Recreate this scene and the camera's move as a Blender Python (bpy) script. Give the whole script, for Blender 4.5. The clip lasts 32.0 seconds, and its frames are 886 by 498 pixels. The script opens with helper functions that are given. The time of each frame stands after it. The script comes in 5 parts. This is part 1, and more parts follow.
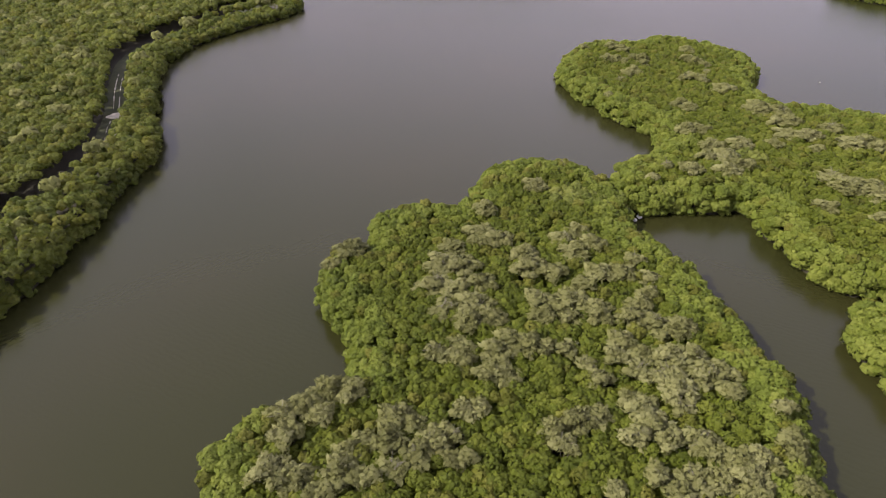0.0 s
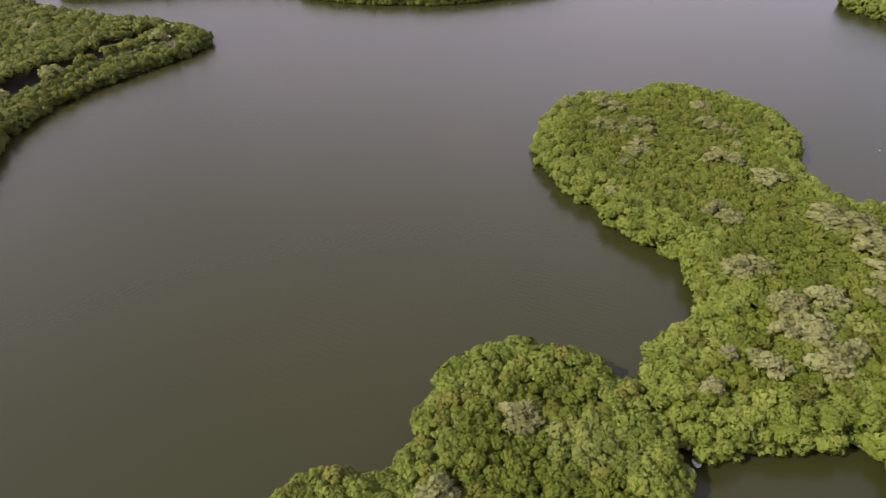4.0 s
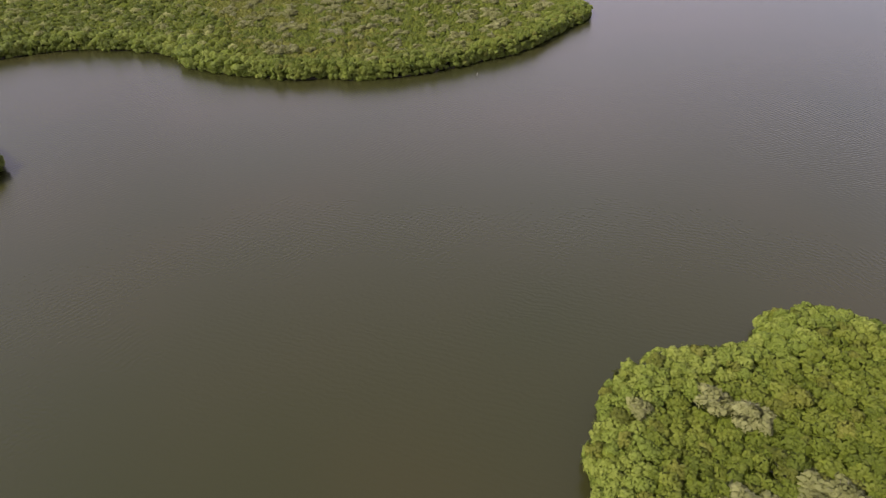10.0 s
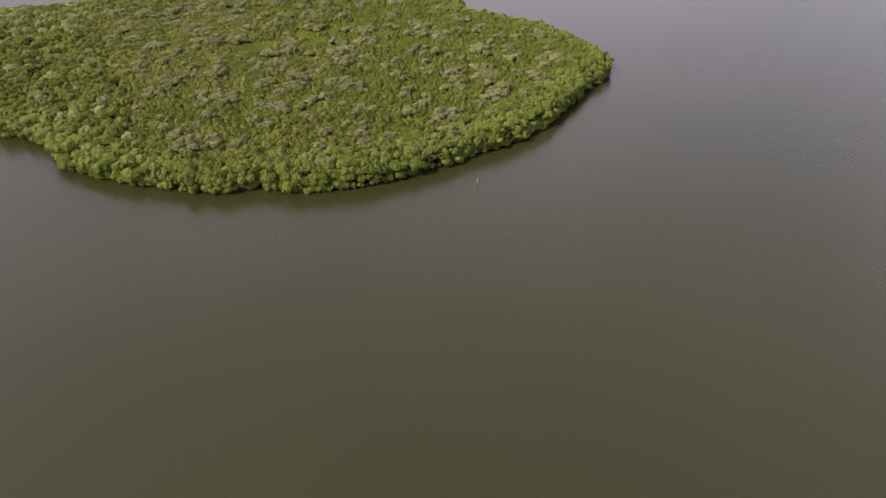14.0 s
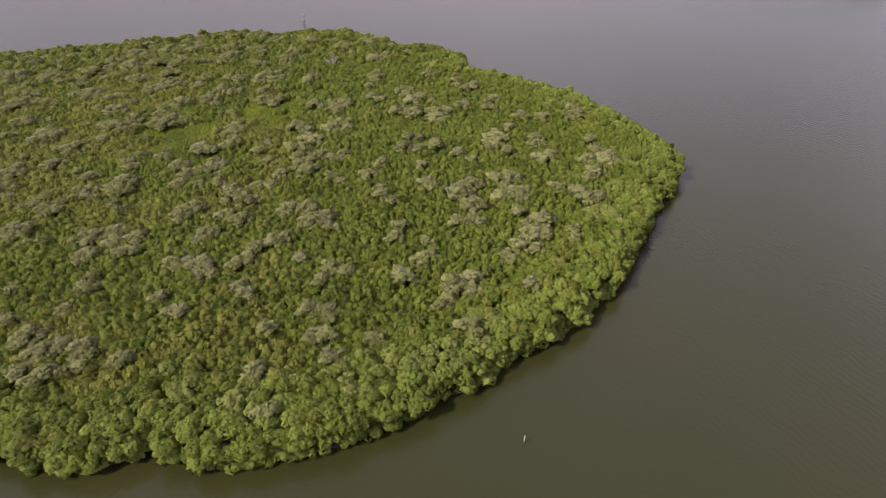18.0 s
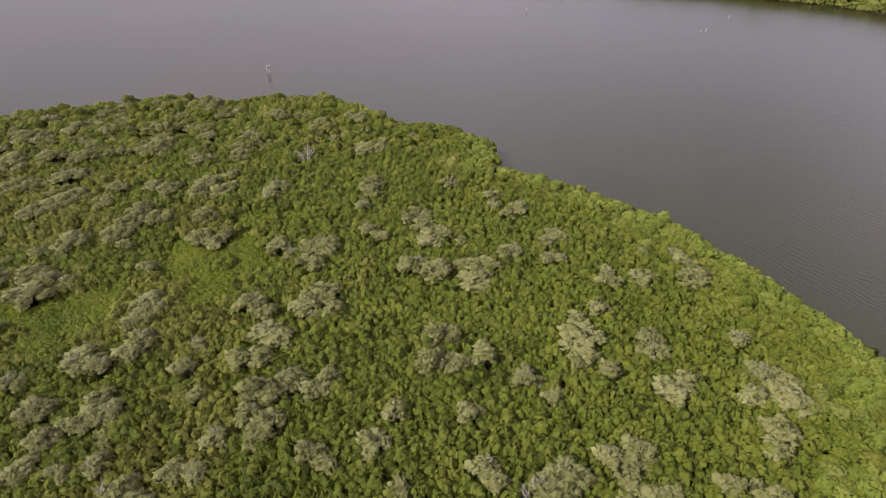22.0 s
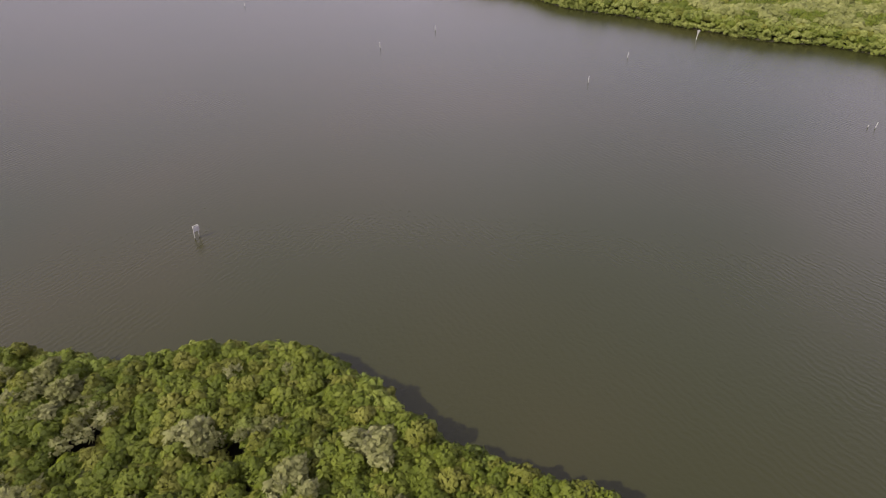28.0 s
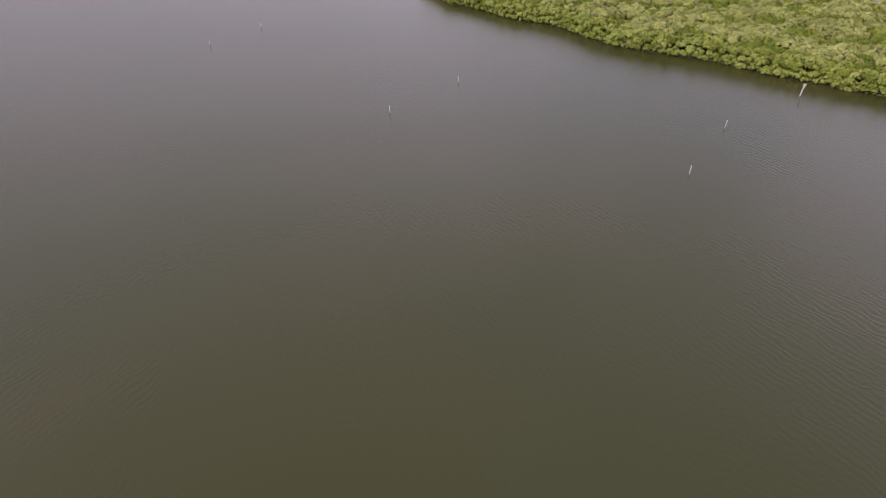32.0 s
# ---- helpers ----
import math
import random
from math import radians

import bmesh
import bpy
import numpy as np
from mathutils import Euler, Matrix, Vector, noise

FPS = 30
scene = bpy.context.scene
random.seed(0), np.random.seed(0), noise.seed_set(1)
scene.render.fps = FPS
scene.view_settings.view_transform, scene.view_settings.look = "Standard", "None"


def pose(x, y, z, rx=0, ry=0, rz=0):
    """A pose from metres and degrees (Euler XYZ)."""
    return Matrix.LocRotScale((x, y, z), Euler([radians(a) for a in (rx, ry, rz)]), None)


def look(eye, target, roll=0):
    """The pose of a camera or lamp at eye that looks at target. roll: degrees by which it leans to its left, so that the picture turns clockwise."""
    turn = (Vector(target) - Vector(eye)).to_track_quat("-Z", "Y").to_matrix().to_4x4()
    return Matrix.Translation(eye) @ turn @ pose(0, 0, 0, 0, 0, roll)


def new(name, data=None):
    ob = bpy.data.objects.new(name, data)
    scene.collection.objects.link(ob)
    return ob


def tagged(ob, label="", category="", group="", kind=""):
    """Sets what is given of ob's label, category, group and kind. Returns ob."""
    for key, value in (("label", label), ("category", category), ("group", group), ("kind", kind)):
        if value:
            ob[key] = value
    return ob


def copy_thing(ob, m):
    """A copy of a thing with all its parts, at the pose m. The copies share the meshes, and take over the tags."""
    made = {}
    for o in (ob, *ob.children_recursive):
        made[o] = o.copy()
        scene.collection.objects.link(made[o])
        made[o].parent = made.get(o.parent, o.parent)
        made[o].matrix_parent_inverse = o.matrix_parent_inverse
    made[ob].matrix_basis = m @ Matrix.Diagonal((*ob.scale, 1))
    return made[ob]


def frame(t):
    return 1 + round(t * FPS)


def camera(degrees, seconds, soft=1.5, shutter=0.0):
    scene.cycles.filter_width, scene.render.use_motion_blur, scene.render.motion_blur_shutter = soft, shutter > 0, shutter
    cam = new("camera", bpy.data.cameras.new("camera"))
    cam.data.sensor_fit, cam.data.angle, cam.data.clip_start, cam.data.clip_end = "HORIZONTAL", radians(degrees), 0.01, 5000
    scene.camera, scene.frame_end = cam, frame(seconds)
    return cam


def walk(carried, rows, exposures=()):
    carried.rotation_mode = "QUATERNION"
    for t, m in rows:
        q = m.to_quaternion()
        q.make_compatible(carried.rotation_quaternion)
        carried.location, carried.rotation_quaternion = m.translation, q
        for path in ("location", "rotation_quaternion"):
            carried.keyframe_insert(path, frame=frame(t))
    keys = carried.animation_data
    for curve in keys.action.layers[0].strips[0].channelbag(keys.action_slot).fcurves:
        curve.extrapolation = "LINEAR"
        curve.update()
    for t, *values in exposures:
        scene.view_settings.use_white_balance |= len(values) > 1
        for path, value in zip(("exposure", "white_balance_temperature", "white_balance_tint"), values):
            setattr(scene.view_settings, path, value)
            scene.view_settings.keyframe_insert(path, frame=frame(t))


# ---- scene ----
cam = camera(70.4, 32.0, 1.0)

PATH = [
    (0, (0.839, -0.306, 53.181), (0.844, 1.38, 52.106), -1.4),
    (1, (2.043, 11.318, 53.525), (2.078, 12.998, 52.441), -1.4),
    (2, (3.548, 24.183, 53.383), (3.608, 25.86, 52.296), -1.6),
    (3, (5.27, 38.246, 53.494), (5.354, 39.921, 52.403), -1.8),
    (4, (6.87, 52.335, 53.427), (6.978, 54.007, 52.334), -1.8),
    (4.5, (7.796, 59.509, 53.355), (7.915, 61.18, 52.262), -1.9),
    (6.5, (11.503, 87.978, 53.258), (11.664, 89.645, 52.163), -2.0),
    (7, (12.394, 95.394, 53.224), (12.566, 97.06, 52.13), -2.0),
    (8, (14.241, 110.315, 53.368), (14.434, 111.975, 52.27), -2.1),
    (9, (16.33, 125.29, 53.199), (16.54, 126.948, 52.101), -2.2),
    (10, (17.918, 140.095, 53.157), (18.15, 141.751, 52.06), -2.1),
    (11, (19.832, 155.108, 53.693), (20.084, 156.759, 52.593), -2.1),
    (12, (21.206, 170.628, 54.141), (21.485, 172.272, 53.038), -2.1),
    (13, (22.79, 185.787, 54.428), (23.093, 187.424, 53.319), -1.9),
    (14, (24.395, 200.172, 54.662), (24.719, 201.804, 53.553), -1.8),
    (14.5, (25.337, 207.595, 54.824), (25.671, 209.225, 53.715), -1.7),
    (16.5, (30.339, 236.17, 55.467), (30.691, 237.798, 54.359), -1.9),
    (17, (31.508, 243.31, 55.533), (31.864, 244.937, 54.427), -1.8),
    (18, (33.136, 258.094, 55.299), (33.508, 259.721, 54.197), -1.9),
    (19, (34.72, 273.079, 55.212), (35.113, 274.703, 54.114), -1.6),
    (20, (36.197, 288.043, 55.065), (36.609, 289.663, 53.967), -1.3),
    (21, (37.476, 303.612, 54.839), (37.91, 305.23, 53.746), -1.0),
    (22, (38.907, 318.366, 54.654), (39.354, 319.979, 53.56), -0.9),
    (23, (40.618, 333.155, 54.563), (41.078, 334.765, 53.469), -0.8),
    (24, (42.323, 348.079, 54.485), (42.798, 349.683, 53.389), -0.8),
    (25, (43.995, 363.219, 54.433), (44.489, 364.816, 53.335), -0.4),
    (25.5, (44.857, 370.819, 54.391), (45.358, 372.412, 53.29), -0.3),
    (27.5, (48.908, 399.217, 54.014), (49.427, 400.804, 52.913), -0.5),
    (28, (49.703, 406.623, 53.924), (50.23, 408.205, 52.82), -0.3),
    (28.5, (50.565, 413.683, 53.771), (51.098, 415.265, 52.67), -0.4),
    (29, (51.293, 420.402, 53.724), (51.833, 421.979, 52.618), -0.2),
    (30, (53.178, 434.779, 53.629), (53.731, 436.352, 52.524), -0.2),
    (31, (55.286, 449.09, 53.322), (55.847, 450.659, 52.216), -0.3),
    (32, (56.925, 463.4, 52.936), (57.502, 464.961, 51.827), -0.1),
]
walk(cam, [(t, look(eye, target, roll)) for t, eye, target, roll in PATH])

from mathutils.geometry import tessellate_polygon

# ---- light: late sun from behind the shoulder, a hazy and broken cloud sky ----
SUN_ELEVATION, SUN_AZIMUTH = 42.0, 249.0     # degrees; azimuth clockwise from +y
sun_to = Vector((math.sin(radians(SUN_AZIMUTH)) * math.cos(radians(SUN_ELEVATION)),
                 math.cos(radians(SUN_AZIMUTH)) * math.cos(radians(SUN_ELEVATION)),
                 math.sin(radians(SUN_ELEVATION))))
sun = new("sun", bpy.data.lights.new("sun", "SUN"))
sun.data.energy, sun.data.angle, sun.data.color = 4.9, radians(0.9), (1.0, 0.93, 0.80)
sun.matrix_world = look(sun_to * 400, (0, 0, 0))

scene.view_settings.exposure = 0.35
world = bpy.data.worlds.new("sky")
scene.world = world
world.use_nodes = True
wn, wl = world.node_tree.nodes, world.node_tree.links
wn.clear()


def node(nodes, kind, **values):
    made = nodes.new(kind)
    for key, value in values.items():
        made.inputs[key].default_value = value
    return made


sky = wn.new("ShaderNodeTexSky")
sky.sky_type, sky.sun_disc = "NISHITA", False
sky.sun_elevation, sky.sun_rotation = radians(SUN_ELEVATION), radians(SUN_AZIMUTH)
sky.air_density, sky.dust_density, sky.ozone_density = 1.0, 3.0, 1.0
sky_coord = wn.new("ShaderNodeTexCoord")
cloud_noise = node(wn, "ShaderNodeTexNoise", Scale=2.2, Detail=5.0, Roughness=0.55)
cloud_map = wn.new("ShaderNodeMapping")
cloud_map.inputs["Scale"].default_value = (1.0, 1.0, 2.2)
cloud_ramp = wn.new("ShaderNodeValToRGB")
cloud_ramp.color_ramp.elements[0].position, cloud_ramp.color_ramp.elements[1].position = 0.12, 0.5
cloud_mix = wn.new("ShaderNodeMix")
cloud_mix.data_type = "RGBA"
background = node(wn, "ShaderNodeBackground", Strength=0.13)
world_out = wn.new("ShaderNodeOutputWorld")
wl.new(sky_coord.outputs["Generated"], cloud_map.inputs["Vector"])
wl.new(cloud_map.outputs["Vector"], cloud_noise.inputs["Vector"])
wl.new(cloud_noise.outputs["Fac"], cloud_ramp.inputs["Fac"])
# haze and cloud lie thick over the horizon and thin out overhead
height = wn.new("ShaderNodeSeparateXYZ")
wl.new(sky_coord.outputs["Generated"], height.inputs["Vector"])
thin = wn.new("ShaderNodeMapRange")
for key, value in (("From Min", 0.12), ("From Max", 0.85), ("To Min", 1.0), ("To Max", 0.38)):
    thin.inputs[key].default_value = value
wl.new(height.outputs["Z"], thin.inputs["Value"])
cover = wn.new("ShaderNodeMath")
cover.operation = "MULTIPLY"
wl.new(cloud_ramp.outputs["Color"], cover.inputs[0])
wl.new(thin.outputs["Result"], cover.inputs[1])
wl.new(cover.outputs[0], cloud_mix.inputs["Factor"])
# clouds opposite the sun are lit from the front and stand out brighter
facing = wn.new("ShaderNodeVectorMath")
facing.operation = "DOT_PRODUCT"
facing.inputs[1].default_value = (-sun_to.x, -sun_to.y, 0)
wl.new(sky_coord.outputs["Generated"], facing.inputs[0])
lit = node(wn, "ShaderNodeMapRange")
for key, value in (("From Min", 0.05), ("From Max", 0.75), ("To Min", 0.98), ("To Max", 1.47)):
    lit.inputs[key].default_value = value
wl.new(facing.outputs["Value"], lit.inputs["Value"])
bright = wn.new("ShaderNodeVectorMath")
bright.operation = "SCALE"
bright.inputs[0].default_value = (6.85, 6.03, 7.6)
# and the lowest of them are dimmed by the haze
low_dim = node(wn, "ShaderNodeMapRange")
for key, value in (("From Min", 0.08), ("From Max", 0.5), ("To Min", 0.63), ("To Max", 1.36)):
    low_dim.inputs[key].default_value = value
wl.new(height.outputs["Z"], low_dim.inputs["Value"])
dimmed = wn.new("ShaderNodeMath")
dimmed.operation = "MULTIPLY"
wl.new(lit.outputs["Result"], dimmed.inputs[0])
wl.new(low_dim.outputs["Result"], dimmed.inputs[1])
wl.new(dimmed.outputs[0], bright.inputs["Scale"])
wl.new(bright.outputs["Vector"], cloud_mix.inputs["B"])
wl.new(sky.outputs["Color"], cloud_mix.inputs["A"])
wl.new(cloud_mix.outputs["Result"], background.inputs["Color"])
wl.new(background.outputs["Background"], world_out.inputs["Surface"])


# ---- materials ----
def material(name):
    m = bpy.data.materials.new(name)
    m.use_nodes = True
    nodes, links = m.node_tree.nodes, m.node_tree.links
    return m, nodes, links, nodes["Principled BSDF"], nodes["Material Output"]


def ramp(nodes, stops):
    made = nodes.new("ShaderNodeValToRGB")
    els = made.color_ramp.elements
    while len(els) < len(stops):
        els.new(0.5)
    for el, (place, colour) in zip(els, stops):
        el.position, el.color = place, (*colour, 1)
    return made


def leaf_material(name, dark, mid, light, through_light=0.44, speckle=1.35):
    """Foliage: a tone for each crown, a smaller shift for each spray, drifts of tone over the stand."""
    m, nodes, links, bsdf, out = material(name)
    tone = nodes.new("ShaderNodeAttribute")
    tone.attribute_name = "tone"
    geo = nodes.new("ShaderNodeNewGeometry")
    info = nodes.new("ShaderNodeObjectInfo")
    spot = nodes.new("ShaderNodeTexCoord")
    drift = node(nodes, "ShaderNodeTexNoise", Scale=0.07, Detail=3.0)
    links.new(geo.outputs["Position"], drift.inputs["Vector"])

    def add(a, b, scale, offset):
        n = nodes.new("ShaderNodeMath")
        n.operation = "MULTIPLY_ADD"
        n.inputs[1].default_value = scale
        links.new(b, n.inputs[0])
        if a is None:
            n.inputs[2].default_value = offset
        else:
            links.new(a, n.inputs[2])
        return n.outputs[0]

    grain = node(nodes, "ShaderNodeTexNoise", Scale=7.0, Detail=4.0, Roughness=0.8)
    links.new(geo.outputs["Position"], grain.inputs["Vector"])
    total = add(None, tone.outputs["Fac"], 0.7, -0.345 - speckle / 2)
    total = add(total, geo.outputs["Random Per Island"], 0.16, 0)
    total = add(total, info.outputs["Random"], 0.3, 0)
    total = add(total, drift.outputs["Fac"], 0.55, 0)
    total = add(total, grain.outputs["Fac"], speckle, 0)
    # each tuft is shaded as one rounded mass of small leaves
    swell = nodes.new("ShaderNodeAttribute")
    swell.attribute_name = "swell"
    turned = nodes.new("ShaderNodeVectorTransform")
    turned.vector_type, turned.convert_from, turned.convert_to = "NORMAL", "OBJECT", "WORLD"
    links.new(swell.outputs["Vector"], turned.inputs["Vector"])
    relief = node(nodes, "ShaderNodeBump", Strength=0.6, Distance=0.2)
    links.new(grain.outputs["Fac"], relief.inputs["Height"])
    links.new(turned.outputs["Vector"], relief.inputs["Normal"])
    links.new(relief.outputs["Normal"], bsdf.inputs["Normal"])
    colours = ramp(nodes, [(0.0, dark), (0.5, mid), (1.0, light)])
    links.new(total, colours.inputs["Fac"])
    links.new(colours.outputs["Color"], bsdf.inputs["Base Color"])
    bsdf.inputs["Roughness"].default_value = 0.55
    bsdf.inputs["Diffuse Roughness"].default_value = 1.0
    bsdf.inputs["Specular IOR Level"].default_value = 0.3
    glow = nodes.new("ShaderNodeBsdfTranslucent")
    links.new(colours.outputs["Color"], glow.inputs["Color"])
    mix = node(nodes, "ShaderNodeMixShader", Fac=through_light)
    links.new(bsdf.outputs["BSDF"], mix.inputs[1])
    links.new(glow.outputs["BSDF"], mix.inputs[2])
    # a spray is a ragged cluster of leaves, with gaps between them
    shape = nodes.new("ShaderNodeAttribute")
    shape.attribute_name = "spray"
    flat = nodes.new("ShaderNodeVectorMath")
    flat.operation = "MULTIPLY"
    flat.inputs[1].default_value = (1, 1, 0)
    links.new(shape.outputs["Vector"], flat.inputs[0])
    far_out = nodes.new("ShaderNodeVectorMath")
    far_out.operation = "LENGTH"
    links.new(flat.outputs["Vector"], far_out.inputs[0])
    torn = node(nodes, "ShaderNodeTexNoise", Scale=2.8, Detail=3.0, Roughness=0.7)
    links.new(shape.outputs["Vector"], torn.inputs["Vector"])
    edge = nodes.new("ShaderNodeMath")
    edge.operation = "MULTIPLY_ADD"
    edge.inputs[1].default_value = -0.26
    links.new(far_out.outputs["Value"], edge.inputs[0])
    links.new(torn.outputs["Fac"], edge.inputs[2])
    solid = nodes.new("ShaderNodeMath")
    solid.operation = "GREATER_THAN"
    solid.inputs[1].default_value = 0.36
    links.new(edge.outputs[0], solid.inputs[0])
    clear = nodes.new("ShaderNodeBsdfTransparent")
    cut = nodes.new("ShaderNodeMixShader")
    links.new(solid.outputs[0], cut.inputs["Fac"])
    links.new(clear.outputs["BSDF"], cut.inputs[1])
    links.new(mix.outputs["Shader"], cut.inputs[2])
    links.new(cut.outputs["Shader"], out.inputs["Surface"])
    return m


LEAF_GREEN = leaf_material("leaf_green", (0.083, 0.107, 0.0105), (0.138, 0.169, 0.0175), (0.206, 0.230, 0.034), speckle=1.2)
LEAF_SHORE = leaf_material("leaf_shore", (0.117, 0.151, 0.021), (0.190, 0.234, 0.036), (0.280, 0.311, 0.062), speckle=1.2)
LEAF_PALE = leaf_material("leaf_pale", (0.180, 0.184, 0.063), (0.290, 0.290, 0.113), (0.398, 0.390, 0.188), 0.5, 0.95)
LEAF_YELLOW = leaf_material("leaf_yellow", (0.12, 0.15, 0.026), (0.20, 0.23, 0.048), (0.29, 0.30, 0.08))
LEAF_FOREST = leaf_material("leaf_forest", (0.0874, 0.1131, 0.0157), (0.1680, 0.1949, 0.0314), (0.2688, 0.2822, 0.0616))
# grey-olive crowns seen from far: their own colour, lightened for distance haze
LEAF_GREY = leaf_material("leaf_grey", (0.1674, 0.1814, 0.0518), (0.2700, 0.2808, 0.0918), (0.3888, 0.3888, 0.1512), 0.5)
# green of the far island, with distance haze mixed into the leaf colour
LEAF_FAR_HAZE = leaf_material("leaf_far_haze", (0.1313, 0.1600, 0.0275), (0.2125, 0.2425, 0.0500), (0.3125, 0.3325, 0.0975))
LEAF_DULL = leaf_material("leaf_dull", (0.0907, 0.1048, 0.0130), (0.1706, 0.1804, 0.0259), (0.2592, 0.2570, 0.0529))


def grained(name, stops, scale, rough, bump=0.3, metal=0.0, fine=12.0):
    """A surface with broad stains, fine grain and relief."""
    m, nodes, links, bsdf, out = material(name)
    at = nodes.new("ShaderNodeTexCoord")
    broad = node(nodes, "ShaderNodeTexNoise", Scale=scale, Detail=6.0, Roughness=0.65)
    small = node(nodes, "ShaderNodeTexNoise", Scale=scale * fine, Detail=4.0)
    for n in (broad, small):
        links.new(at.outputs["Object"], n.inputs["Vector"])
    mixed = nodes.new("ShaderNodeMix")
    mixed.inputs["Factor"].default_value = 0.35
    links.new(broad.outputs["Fac"], mixed.inputs["A"])
    links.new(small.outputs["Fac"], mixed.inputs["B"])
    colours = ramp(nodes, stops)
    links.new(mixed.outputs["Result"], colours.inputs["Fac"])
    links.new(colours.outputs["Color"], bsdf.inputs["Base Color"])
    bsdf.inputs["Roughness"].default_value = rough
    bsdf.inputs["Metallic"].default_value = metal
    relief = node(nodes, "ShaderNodeBump", Strength=bump, Distance=0.03)
    links.new(small.outputs["Fac"], relief.inputs["Height"])
    links.new(relief.outputs["Normal"], bsdf.inputs["Normal"])
    return m


MUD = grained("mud", [(0.25, (0.018, 0.015, 0.010)), (0.75, (0.045, 0.038, 0.025))], 0.4, 0.95)
TWIG = grained("bleached_twig", [(0.25, (0.15, 0.135, 0.11)), (0.75, (0.29, 0.265, 0.22))], 3.0, 0.8)
BARK = grained("bark", [(0.25, (0.07, 0.055, 0.04)), (0.75, (0.18, 0.15, 0.12))], 3.0, 0.85)
DEAD_WOOD = grained("dead_wood", [(0.25, (0.15, 0.135, 0.12)), (0.75, (0.33, 0.30, 0.265))], 3.0, 0.85)
SAND = grained("sand", [(0.25, (0.34, 0.30, 0.23)), (0.75, (0.62, 0.57, 0.48))], 0.5, 0.9)
VERGE = grained("verge", [(0.25, (0.022, 0.03, 0.010)), (0.75, (0.07, 0.07, 0.03))], 0.5, 0.9)
PVC = grained("white_pvc", [(0.2, (0.23, 0.225, 0.215)), (0.8, (0.36, 0.355, 0.34))], 2.0, 0.55, 0.05)
WEATHERED = grained("weathered_board", [(0.25, (0.24, 0.23, 0.21)), (0.75, (0.6, 0.58, 0.55))], 2.5, 0.75, 0.2)
GROWTH = grained("waterline_growth", [(0.2, (0.03, 0.03, 0.02)), (0.8, (0.09, 0.085, 0.06))], 6.0, 0.8)
GRASS = leaf_material("low_growth", (0.098, 0.134, 0.009), (0.162, 0.196, 0.014), (0.222, 0.244, 0.024), 0.3)


CREST = 0.19


